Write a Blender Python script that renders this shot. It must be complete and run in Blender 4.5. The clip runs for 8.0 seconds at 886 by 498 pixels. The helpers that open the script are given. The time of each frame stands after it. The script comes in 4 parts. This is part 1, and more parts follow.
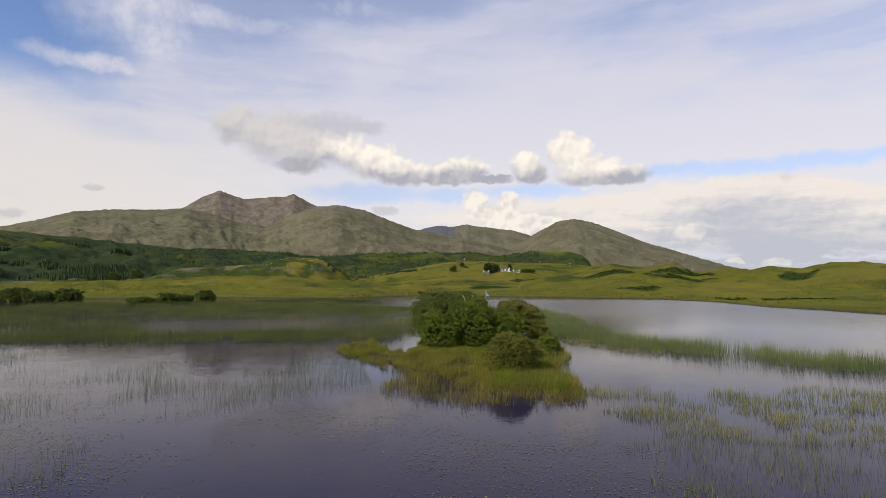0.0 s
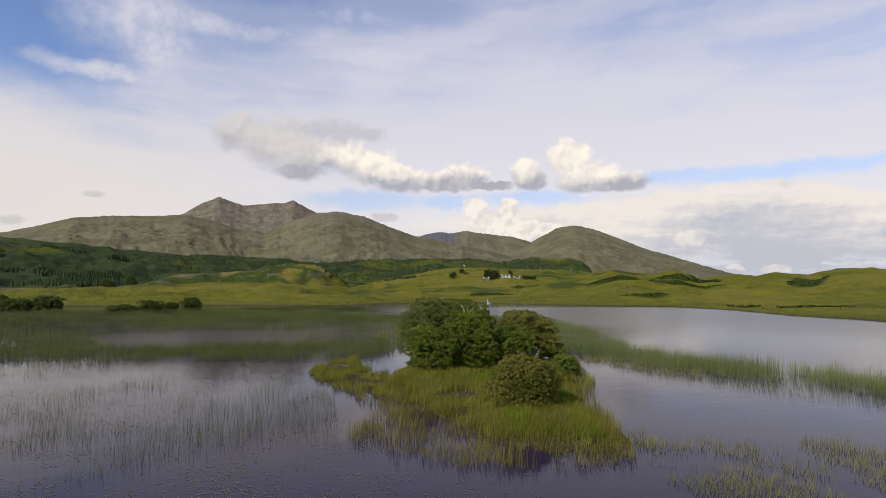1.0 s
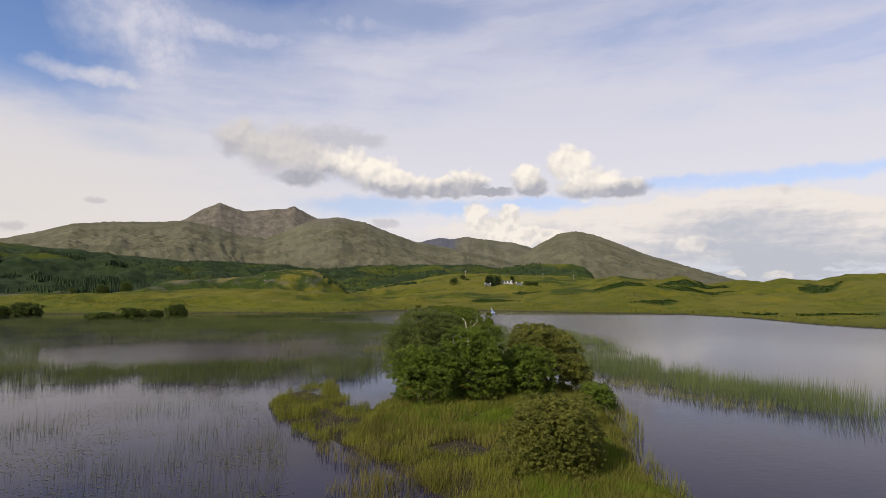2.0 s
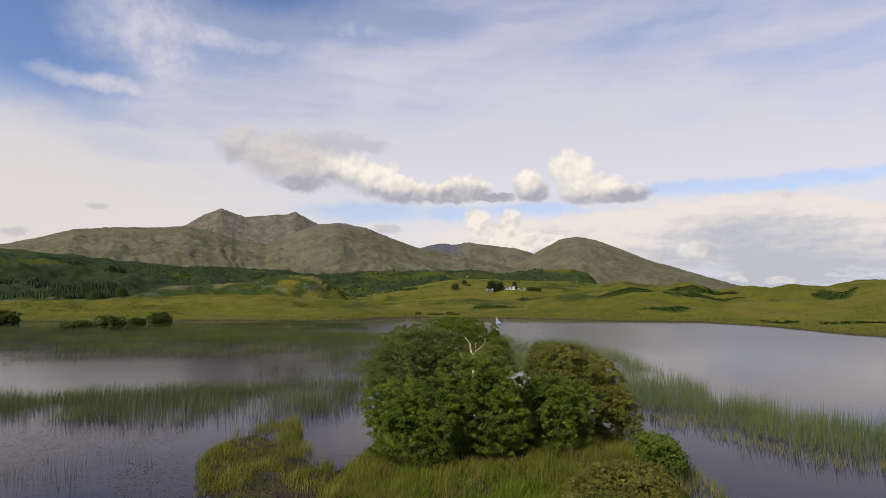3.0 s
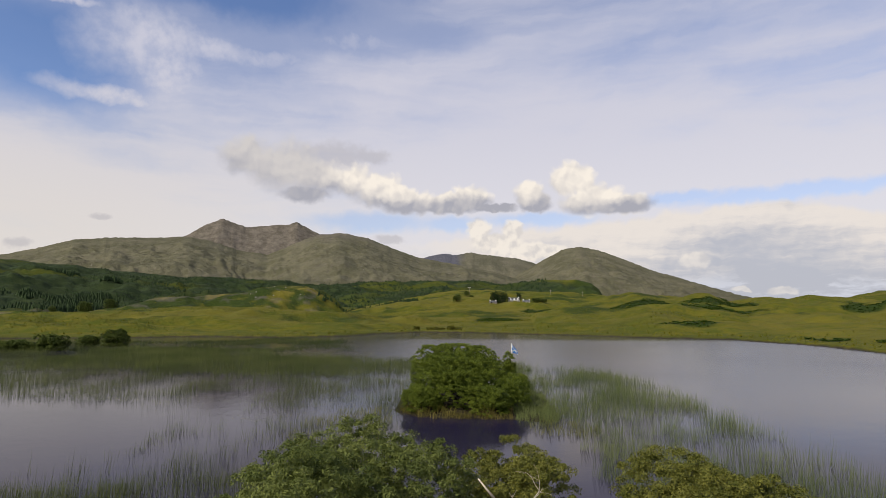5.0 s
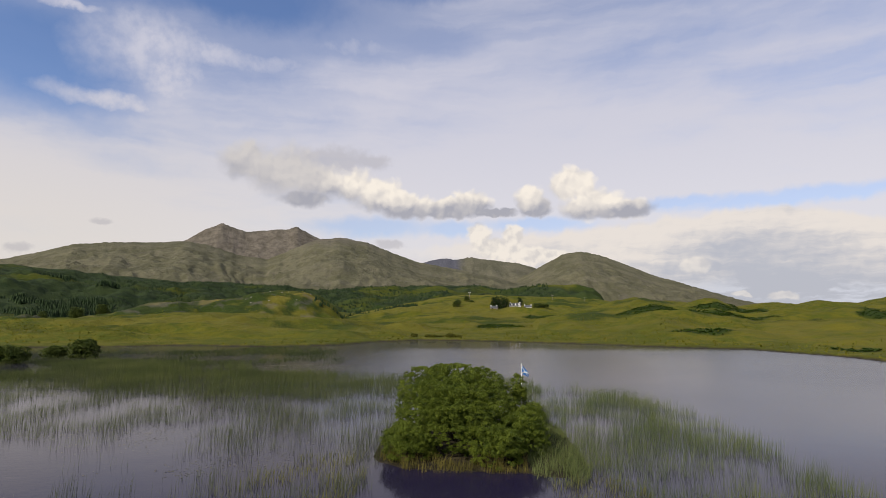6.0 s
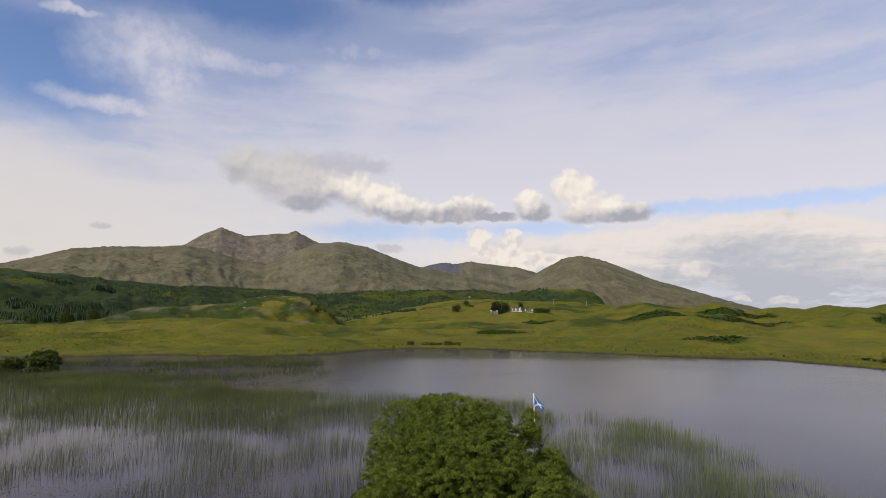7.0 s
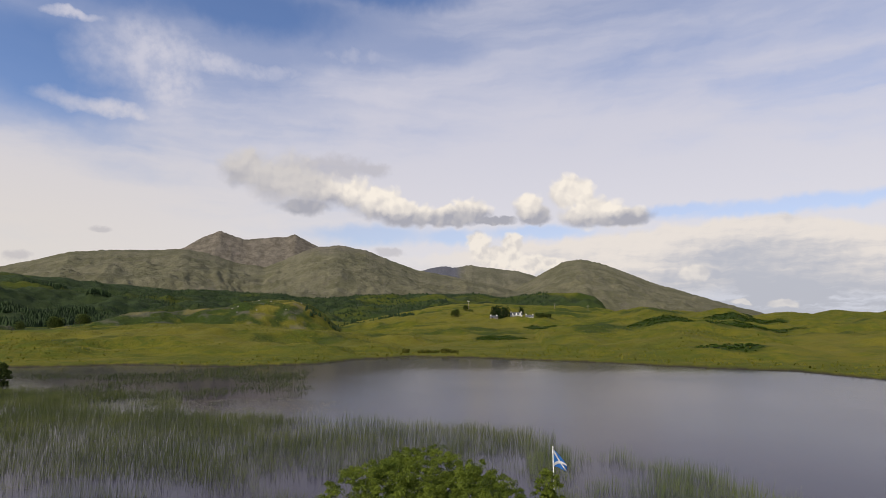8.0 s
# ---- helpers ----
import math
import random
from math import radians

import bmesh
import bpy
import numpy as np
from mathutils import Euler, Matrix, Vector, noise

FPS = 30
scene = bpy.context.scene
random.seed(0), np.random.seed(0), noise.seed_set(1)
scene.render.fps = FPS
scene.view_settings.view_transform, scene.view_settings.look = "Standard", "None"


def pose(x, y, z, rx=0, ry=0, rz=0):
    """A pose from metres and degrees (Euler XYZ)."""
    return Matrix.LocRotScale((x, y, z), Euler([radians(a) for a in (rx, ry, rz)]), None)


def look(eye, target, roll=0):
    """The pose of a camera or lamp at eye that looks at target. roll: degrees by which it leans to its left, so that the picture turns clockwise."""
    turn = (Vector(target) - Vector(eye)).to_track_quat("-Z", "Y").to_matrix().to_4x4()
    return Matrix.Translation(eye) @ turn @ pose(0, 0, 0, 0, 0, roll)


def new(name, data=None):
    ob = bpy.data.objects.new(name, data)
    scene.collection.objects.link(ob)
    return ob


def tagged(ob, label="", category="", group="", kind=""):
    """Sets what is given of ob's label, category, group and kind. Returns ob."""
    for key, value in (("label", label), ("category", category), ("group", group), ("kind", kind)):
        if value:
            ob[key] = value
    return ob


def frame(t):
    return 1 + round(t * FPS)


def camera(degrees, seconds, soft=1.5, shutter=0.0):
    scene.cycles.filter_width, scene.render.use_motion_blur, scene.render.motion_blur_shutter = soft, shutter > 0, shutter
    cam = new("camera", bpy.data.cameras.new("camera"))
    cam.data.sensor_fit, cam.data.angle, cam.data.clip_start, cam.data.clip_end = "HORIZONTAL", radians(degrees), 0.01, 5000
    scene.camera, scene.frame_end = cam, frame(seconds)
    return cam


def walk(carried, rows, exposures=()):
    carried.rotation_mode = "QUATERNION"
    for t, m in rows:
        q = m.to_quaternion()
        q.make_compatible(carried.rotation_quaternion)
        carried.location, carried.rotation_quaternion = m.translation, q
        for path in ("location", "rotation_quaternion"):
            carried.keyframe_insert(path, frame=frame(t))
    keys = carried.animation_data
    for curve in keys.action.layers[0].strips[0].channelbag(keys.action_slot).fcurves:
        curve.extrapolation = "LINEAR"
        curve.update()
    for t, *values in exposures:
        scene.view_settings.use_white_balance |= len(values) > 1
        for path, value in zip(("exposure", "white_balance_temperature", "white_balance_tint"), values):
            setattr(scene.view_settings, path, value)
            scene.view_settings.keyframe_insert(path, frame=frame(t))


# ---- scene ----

# ---------------------------------------------------------------- camera
cam = camera(77.0, 8.0, soft=0.85)
walk(cam, [
    (0, pose(0.711, 7.544, 7.134, 93.371, 0, 2.808)),
    (0.5, pose(0.725, 12.409, 7.138, 93.715, 0, 2.777)),
    (1, pose(0.691, 17.341, 7.187, 94.043, 0, 2.788)),
    (1.5, pose(0.619, 22.343, 7.279, 94.356, 0, 2.830)),
    (2, pose(0.515, 27.418, 7.412, 94.658, 0, 2.892)),
    (2.5, pose(0.389, 32.569, 7.584, 94.950, 0, 2.963)),
    (3, pose(0.249, 37.799, 7.794, 95.234, 0, 3.037)),
    (3.5, pose(0.103, 43.111, 8.040, 95.511, 0, 3.107)),
    (4, pose(-0.041, 48.508, 8.320, 95.782, 0, 3.167)),
    (4.5, pose(-0.173, 53.994, 8.631, 96.046, 0, 3.214)),
    (5, pose(-0.287, 59.570, 8.974, 96.303, 0, 3.246)),
    (5.5, pose(-0.372, 65.241, 9.345, 96.551, 0, 3.264)),
    (6, pose(-0.422, 71.009, 9.743, 96.791, 0, 3.266)),
    (6.5, pose(-0.427, 76.878, 10.166, 97.018, 0, 3.257)),
    (7, pose(-0.380, 82.850, 10.612, 97.232, 0, 3.239)),
    (7.5, pose(-0.271, 88.928, 11.080, 97.430, 0, 3.218)),
    (8, pose(-0.093, 95.117, 11.567, 97.607, 0, 3.201)),
], exposures=[(0, 0.04), (3, -0.03), (8, -0.09)])

# ---------------------------------------------------------------- sun and sky
SUN_AZ, SUN_EL = -140.0, 34.0      # degrees from +y towards +x; height
sun = new("sun", bpy.data.lights.new("sun", "SUN"))
sun.data.energy, sun.data.angle, sun.data.color = 4.2, radians(0.6), (1.0, 0.9, 0.74)
sun.matrix_world = look((200 * math.sin(radians(SUN_AZ)), 200 * math.cos(radians(SUN_AZ)), 200 * math.tan(radians(SUN_EL))), (0, 0, 0))


class Graph:
    """Short hand for node trees."""

    def __init__(self, tree):
        self.tree = tree

    def node(self, kind, **values):
        n = self.tree.nodes.new(kind)
        for key, value in values.items():
            setattr(n, key, value)
        return n

    def put(self, socket, value):
        if isinstance(value, bpy.types.NodeSocket):
            self.tree.links.new(value, socket)
        elif value is not None:
            socket.default_value = value

    def math(self, op, a, b=None, c=None, clamp=False):
        n = self.node("ShaderNodeMath", operation=op, use_clamp=clamp)
        for i, v in enumerate((a, b, c)):
            self.put(n.inputs[i], v)
        return n.outputs[0]

    def vec(self, op, a, b=None):
        n = self.node("ShaderNodeVectorMath", operation=op)
        self.put(n.inputs[0], a)
        self.put(n.inputs[1], b)
        return n.outputs["Value"] if op in ("LENGTH", "DOT_PRODUCT") else n.outputs["Vector"]

    def xyz(self, x, y, z):
        n = self.node("ShaderNodeCombineXYZ")
        for i, v in enumerate((x, y, z)):
            self.put(n.inputs[i], v)
        return n.outputs[0]

    def noise(self, where, scale, detail=4.0, rough=0.55, distortion=0.0, colour=False):
        n = self.node("ShaderNodeTexNoise")
        self.put(n.inputs["Vector"], where)
        for key, v in (("Scale", scale), ("Detail", detail), ("Roughness", rough), ("Distortion", distortion)):
            n.inputs[key].default_value = v
        return n.outputs["Color" if colour else "Fac"]

    def step(self, value, low, high, out0=0.0, out1=1.0, smooth=True):
        n = self.node("ShaderNodeMapRange", interpolation_type="SMOOTHSTEP" if smooth else "LINEAR")
        for i, v in enumerate((value, low, high, out0, out1)):
            self.put(n.inputs[i], v)
        return n.outputs[0]

    def mix(self, fac, a, b):
        n = self.node("ShaderNodeMix", data_type="RGBA")
        self.put(n.inputs[0], fac)
        for i, v in ((6, a), (7, b)):
            self.put(n.inputs[i], (*v, 1) if isinstance(v, tuple) and len(v) == 3 else v)
        return n.outputs[2]


def sky_world():
    world = bpy.data.worlds.new("sky")
    scene.world = world
    world.use_nodes = True
    world.node_tree.nodes.clear()
    g = Graph(world.node_tree)
    where = g.node("ShaderNodeTexCoord").outputs["Generated"]
    sky = g.node("ShaderNodeTexSky", sky_type="NISHITA", sun_disc=False)
    sky.sun_elevation, sky.sun_rotation = radians(SUN_EL), radians(SUN_AZ)
    sky.air_density, sky.dust_density, sky.ozone_density = 1.0, 0.6, 2.0
    sep = g.node("ShaderNodeSeparateXYZ")
    g.put(sep.inputs[0], where)
    x, y, z = sep.outputs
    az = g.math("MULTIPLY", g.math("ARCTAN2", x, y), 57.2958)
    el = g.math("MULTIPLY", g.math("ARCSINE", z), 57.2958)
    flat = g.xyz(az, el, 0.0)
    broad = g.vec("SUBTRACT", g.noise(flat, 0.22, 5.0, 0.6, colour=True), (0.5, 0.5, 0.5))
    fine = g.vec("SUBTRACT", g.noise(flat, 0.75, 3.5, 0.5, colour=True), (0.5, 0.5, 0.5))
    soft_spot = g.vec("ADD", flat, g.vec("ADD", g.vec("MULTIPLY", broad, (4.5, 2.2, 0.0)), g.vec("MULTIPLY", fine, (1.6, 0.9, 0.0))))
    spot = g.vec("ADD", flat, g.vec("MULTIPLY", fine, (1.5, 1.2, 0.0)))

    # clouds as groups of puffs: centre azimuth, centre height, half width, half height (degrees)
    heaps = [(-12.6, 13.0, 2.4, 1.5), (-9.9, 12.2, 2.9, 1.7), (-7.0, 11.2, 3.1, 1.3), (-2.8, 10.9, 3.5, 1.0), (-0.2, 11.5, 2.0, 1.2), (2.2, 10.5, 2.3, 0.5),
             (5.7, 11.9, 1.6, 1.3), (6.4, 10.9, 1.6, 1.0), (9.6, 13.0, 1.6, 1.8), (11.0, 12.7, 1.3, 1.7), (11.9, 11.1, 3.0, 1.6), (14.6, 10.4, 3.3, 1.0),
             (-22.9, 14.9, 2.4, 1.7), (-19.7, 14.3, 3.4, 2.2), (-16.3, 13.4, 3.1, 1.6), (-17.4, 11.7, 2.5, 0.8)]
    low = [(3.9, 8.1, 1.0, 1.2), (2.4, 6.9, 2.6, 0.9), (0.4, 8.1, 1.2, 1.2), (6.4, 6.1, 3.0, 0.7), (5.0, 5.9, 3.4, 0.9), (21.1, 4.6, 1.2, 0.75), (24.8, 1.9, 0.8, 0.3), (28.1, 1.7, 1.1, 0.4)]
    shreds = [(-14.6, 15.5, 4.3, 1.4), (-10.8, 15.6, 2.2, 0.7), (-9.0, 7.2, 1.6, 0.5), (-35.1, 8.2, 0.9, 0.25), (-40.8, 5.5, 0.9, 0.4)]

    def field(p, blobs):
        best = None
        for a, e, w, h in blobs:
            d = g.vec("LENGTH", g.vec("MULTIPLY", g.vec("SUBTRACT", p, (a, e, 0.0)), (1 / w, 1 / h, 0.0)))
            best = d if best is None else g.math("SMOOTH_MIN", best, d, 0.22)
        return best

    def billows(p):
        """Rounded heads of cloud at two sizes, 0 in the creases to 1 on the heads."""
        total = None
        for scale, share in ((0.50, 0.68), (1.25, 0.32)):
            n = g.node("ShaderNodeTexVoronoi", feature="SMOOTH_F1", voronoi_dimensions="2D")
            g.put(n.inputs["Vector"], p)
            n.inputs["Scale"].default_value, n.inputs["Smoothness"].default_value = scale, 0.6
            v = g.math("MULTIPLY", g.math("SUBTRACT", 1.0, n.outputs["Distance"]), share)
            total = v if total is None else g.math("ADD", total, v)
        return total

    grain = g.noise(flat, 0.8, 5.0, 0.55)
    heads = billows(spot)
    relief = g.math("SUBTRACT", heads, billows(g.vec("ADD", spot, (-0.30, 0.50, 0.0))))
    under = field(g.vec("ADD", spot, (0.6, -1.7, 0.0)), heaps)
    shade = g.step(g.math("ADD", under, g.math("MULTIPLY", g.math("SUBTRACT", grain, 0.5), 0.5)), 0.60, 2.1)
    knobs = g.math("MULTIPLY", g.math("SUBTRACT", heads, 0.60), g.math("SUBTRACT", 0.75, g.math("MULTIPLY", shade, 0.55)))
    body = g.math("SUBTRACT", field(spot, heaps + low), knobs)
    crisp = g.step(az, -17.0, -11.0, 0.42, 0.25)        # the western heap frays, the others stand out sharply
    thick = g.step(body, g.math("ADD", 1.0, crisp), g.math("SUBTRACT", 1.0, crisp))
    lit = g.math("ADD", g.math("SUBTRACT", 0.90, g.math("MULTIPLY", shade, 0.92)), g.math("MULTIPLY", relief, 0.75), clamp=True)
    lit = g.math("MULTIPLY", lit, g.step(az, -17.0, -12.8, 0.44, 1.0))
    lit = g.math("MAXIMUM", lit, g.step(el, 9.7, 9.2, 0.0, g.step(g.math("ADD", grain, relief), 0.25, 0.65, 0.55, 0.90)))
    heap_col = g.mix(lit, (0.42, 0.42, 0.475), (1.0, 0.915, 0.81))

    # high veil, drawn out along the wind, thinning towards the zenith and the north-west
    drift = g.vec("ADD", g.vec("MULTIPLY", flat, (0.030, 0.085, 0.0)), g.vec("MULTIPLY", broad, (0.16, 0.16, 0.0)))
    veil = g.noise(drift, 1.0, 6.0, 0.55, 0.4)
    streak = g.noise(g.vec("ADD", g.vec("MULTIPLY", flat, (0.045, 0.30, 0.0)), g.vec("MULTIPLY", broad, (0.2, 0.5, 0.0))), 1.0, 4.0, 0.55, 0.5)
    veil = g.math("ADD", g.math("MULTIPLY", veil, 0.65), g.math("MULTIPLY", streak, 0.35))
    thin = g.math("ADD", g.step(el, 13.0, 31.0, 0.20, -0.07), g.step(az, -22.0, 6.0, -0.05, 0.05))
    cover = g.step(g.math("ADD", veil, thin), 0.36, 0.70, 0.34, 0.93)
    gap_nw = g.step(field(soft_spot, [(-41.0, 21.5, 8.5, 4.6), (-24.2, 29.5, 11.0, 2.6), (-10.0, 32.5, 11.0, 2.0), (-38.0, 31.0, 14.0, 5.0)]), 1.5, 0.45)
    gap_band = g.step(field(spot, [(30.0, 10.3, 12.0, 0.7), (20.1, 10.7, 5.0, 0.6), (-10.5, 9.0, 6.4, 1.0), (6.5, 9.2, 5.5, 0.7), (-2.3, 8.8, 3.5, 0.8)]), 1.5, 0.4)
    wisps = g.step(field(soft_spot, [(-32.0, 23.8, 5.0, 3.0), (-30.4, 21.6, 3.6, 2.3), (-26.5, 24.0, 4.6, 1.3), (-21.0, 24.0, 6.0, 1.1), (-12.0, 26.2, 7.0, 1.0),
                                     (-34.3, 18.8, 5.0, 0.8), (-30.0, 20.2, 3.0, 1.0), (-38.5, 25.8, 2.4, 0.4)]), 1.75, 0.15)
    wisps = g.math("MULTIPLY", wisps, g.step(az, -31.0, -16.0, 1.0, 0.6))
    cover = g.math("MULTIPLY", cover, g.math("SUBTRACT", 1.0, g.math("MULTIPLY", gap_nw, 0.93)))
    cover = g.math("MULTIPLY", cover, g.math("SUBTRACT", 1.0, g.math("MULTIPLY", gap_band, 0.50)))
    cover = g.math("MAXIMUM", cover, g.math("MULTIPLY", wisps, g.step(grain, 0.25, 0.65, 0.60, 0.88)))
    veil_col = g.mix(g.step(az, -45.0, 5.0), (0.80, 0.735, 0.68), (0.80, 0.765, 0.79))
    veil_col = g.mix(g.step(el, 6.0, 24.0), veil_col, (0.67, 0.66, 0.75))

    # long bank low in the east: a pale rolling top over grey-blue layers
    crown = g.math("ADD", g.step(az, -10.0, 24.0, 6.6, 9.7, smooth=False), g.step(az, 26.0, 40.0, 0.0, -1.9))
    crown = g.math("ADD", crown, g.math("MULTIPLY", g.math("SUBTRACT", g.noise(g.xyz(az, 0.0, 0.0), 0.30, 4.0, 0.55), 0.5), 2.2))
    depth = g.math("SUBTRACT", crown, g.math("ADD", el, g.math("MULTIPLY", g.math("SUBTRACT", heads, 0.6), 0.45)))
    bank = g.math("MULTIPLY", g.step(depth, -0.25, 0.45), g.step(az, -12.0, 2.0))
    layers = g.noise(g.vec("ADD", g.vec("MULTIPLY", flat, (0.10, 0.55, 0.0)), g.vec("MULTIPLY", fine, (0.25, 0.5, 0.0))), 1.0, 5.0, 0.6)
    pale = g.math("ADD", g.math("MULTIPLY", g.math("SUBTRACT", layers, 0.5), 1.9), g.math("SUBTRACT", 0.98, g.math("MULTIPLY", depth, 0.12)))
    pale = g.math("ADD", pale, g.math("MULTIPLY", relief, 0.28))
    pale = g.math("SUBTRACT", pale, g.step(az, 16.0, 30.0, 0.0, 0.16))
    bank_col = g.mix(g.step(pale, 0.02, 0.95), (0.50, 0.515, 0.58), (0.86, 0.79, 0.73))
    bank_col = g.mix(g.math("MULTIPLY", g.step(el, 4.2, 1.5), g.step(layers, 0.50, 0.62)), bank_col, (0.66, 0.68, 0.76))

    deep = g.vec("MULTIPLY", sky.outputs[0], (0.112, 0.121, 0.150))
    col = g.mix(cover, deep, veil_col)
    col = g.mix(g.math("MULTIPLY", bank, 0.94), col, bank_col)
    torn = g.step(g.math("ADD", field(spot, shreds), g.math("MULTIPLY", g.math("SUBTRACT", grain, 0.5), 1.2)), 1.35, 0.45)
    col = g.mix(g.math("MULTIPLY", torn, 0.55), col, (0.49, 0.47, 0.50))
    col = g.mix(g.math("MULTIPLY", thick, g.step(az, 16.5, 20.0, 0.97, 0.50)), col, heap_col)
    col = g.mix(g.step(z, -0.02, -0.10), col, (0.10, 0.10, 0.09))
    bg = g.node("ShaderNodeBackground")
    g.put(bg.inputs[0], col)
    bg.inputs[1].default_value = 1.0
    g.put(g.node("ShaderNodeOutputWorld").inputs[0], bg.outputs[0])


sky_world()


# ---------------------------------------------------------------- materials
def material(name):
    m = bpy.data.materials.new(name)
    m.use_nodes = True
    m.node_tree.nodes.clear()
    g = Graph(m.node_tree)
    p = g.node("ShaderNodeBsdfPrincipled")
    out = g.node("ShaderNodeOutputMaterial")
    g.put(out.inputs[0], p.outputs[0])
    return m, g, p, out


def bump(g, p, height, strength, distance):
    b = g.node("ShaderNodeBump")
    b.inputs["Strength"].default_value, b.inputs["Distance"].default_value = strength, distance
    g.put(b.inputs["Height"], height)
    g.put(p.inputs["Normal"], b.outputs[0])


def plain(name, colour, rough=0.7, metal=0.0, grain=6.0, vary=0.25, relief=0.0):
    """Paint, wood, stone: one colour with grain and stains at two sizes."""
    m, g, p, _ = material(name)
    at = g.node("ShaderNodeTexCoord").outputs["Object"]
    n = g.math("ADD", g.math("MULTIPLY", g.noise(at, grain), 0.6), g.math("MULTIPLY", g.noise(at, grain * 0.17, 3), 0.4))
    dark = tuple(c * (1 - vary) for c in colour)
    light = tuple(min(1, c * (1 + vary)) for c in colour)
    g.put(p.inputs["Base Color"], g.mix(g.step(n, 0.3, 0.7), dark, light))
    p.inputs["Roughness"].default_value, p.inputs["Metallic"].default_value = rough, metal
    if relief:
        bump(g, p, n, 0.6, relief)
    return m


def leafy(name, dark, light, patch=0.7, through_leaf=0.24, gloss=0.6):
    """Leaves and blades: colour varies from leaf to leaf and from clump to clump, light comes through."""
    m, g, p, out = material(name)
    at = g.node("ShaderNodeNewGeometry")
    rnd = at.outputs["Random Per Island"]
    n = g.noise(at.outputs["Position"], patch, 3)
    fac = g.math("ADD", g.math("MULTIPLY", rnd, 0.50), g.math("MULTIPLY", g.step(n, 0.3, 0.7), 0.50))
    col = g.mix(fac, dark, light)
    g.put(p.inputs["Base Color"], col)
    p.inputs["Roughness"].default_value = gloss
    p.inputs["Specular IOR Level"].default_value = 0.15
    t = g.node("ShaderNodeBsdfTranslucent")
    g.put(t.inputs[0], g.vec("MULTIPLY", col, (1.25, 1.3, 0.7)))
    mix = g.node("ShaderNodeMixShader")
    mix.inputs[0].default_value = through_leaf
    g.put(mix.inputs[1], p.outputs[0])
    g.put(mix.inputs[2], t.outputs[0])
    g.put(out.inputs[0], mix.outputs[0])
    return m


def land_material():
    """Pasture, bracken, forest floor, rock, painted cloud shade: the share of each is stored on the ground's points."""
    m, g, p, _ = material("land")
    pos = g.node("ShaderNodeNewGeometry").outputs["Position"]

    def share(name):
        return g.node("ShaderNodeAttribute", attribute_name=name).outputs["Fac"]

    big = g.noise(pos, 0.012, 5, 0.6)
    mid = g.noise(pos, 0.07, 5, 0.65)
    fine = g.noise(pos, 0.9, 5, 0.7)
    tone = g.math("ADD", g.math("MULTIPLY", big, 0.45), g.math("ADD", g.math("MULTIPLY", mid, 0.4), g.math("MULTIPLY", fine, 0.15)))
    tuss = g.noise(pos, 0.22, 5, 0.7)
    grass = g.mix(g.step(tone, 0.38, 0.60), (0.066, 0.076, 0.007), (0.128, 0.118, 0.012))
    grass = g.mix(g.step(tuss, 0.44, 0.62, 0.0, 0.85), grass, (0.064, 0.082, 0.008))
    grass = g.mix(g.step(g.noise(pos, 0.05, 5, 0.7, 0.6), 0.55, 0.70, 0.0, 0.4), grass, (0.160, 0.130, 0.024))
    brack = g.mix(g.step(fine, 0.35, 0.65), (0.015, 0.030, 0.005), (0.036, 0.056, 0.009))
    wood = g.mix(g.step(g.noise(pos, 0.035, 6, 0.7), 0.35, 0.62), (0.014, 0.025, 0.009), (0.034, 0.050, 0.016))
    streak = g.noise(g.vec("MULTIPLY", pos, (0.02, 0.004, 0.012)), 1.0, 6, 0.68)
    moor = g.mix(g.step(g.noise(pos, 0.006, 7, 0.66), 0.38, 0.62), (0.102, 0.098, 0.056), (0.150, 0.138, 0.088))
    stone = g.mix(g.step(g.noise(pos, 0.02, 7, 0.72), 0.35, 0.65), (0.085, 0.073, 0.064), (0.190, 0.162, 0.142))
    moor = g.mix(g.step(streak, 0.54, 0.68, 0.0, 0.32), moor, stone)
    speck = g.noise(pos, 0.07, 6, 0.8)
    moor = g.mix(g.step(speck, 0.40, 0.62), g.vec("MULTIPLY", moor, (0.80, 0.82, 0.78)), moor)
    slabs = g.step(g.noise(g.vec("MULTIPLY", pos, (1.0, 0.35, 1.6)), 0.035, 8, 0.78), 0.62, 0.67, 0.0, 0.65)
    moor = g.mix(slabs, moor, (0.235, 0.215, 0.185))
    crags = g.step(g.noise(pos, 0.025, 8, 0.75), 0.57, 0.68, 0.0, 0.4)
    moor = g.mix(crags, moor, stone)
    col = g.mix(share("straw"), grass, g.mix(g.step(tuss, 0.35, 0.65), (0.125, 0.105, 0.016), (0.215, 0.175, 0.036)))
    col = g.mix(share("bracken"), col, brack)
    col = g.mix(share("forest"), col, wood)
    col = g.mix(share("moor"), col, moor)
    col = g.mix(share("stone"), col, stone)
    # blue-grey of cloud shadow and haze on the far ridge, put into its colour
    cloud_shade = g.mix(g.step(speck, 0.35, 0.65), (0.060, 0.066, 0.092), (0.105, 0.106, 0.132))
    col = g.mix(share("cloud_shade"), col, cloud_shade)
    mud = g.mix(fine, (0.02, 0.018, 0.012), (0.06, 0.05, 0.03))
    col = g.mix(share("mud"), col, mud)
    g.put(p.inputs["Base Color"], col)
    p.inputs["Roughness"].default_value = 0.95
    p.inputs["Specular IOR Level"].default_value = 0.1
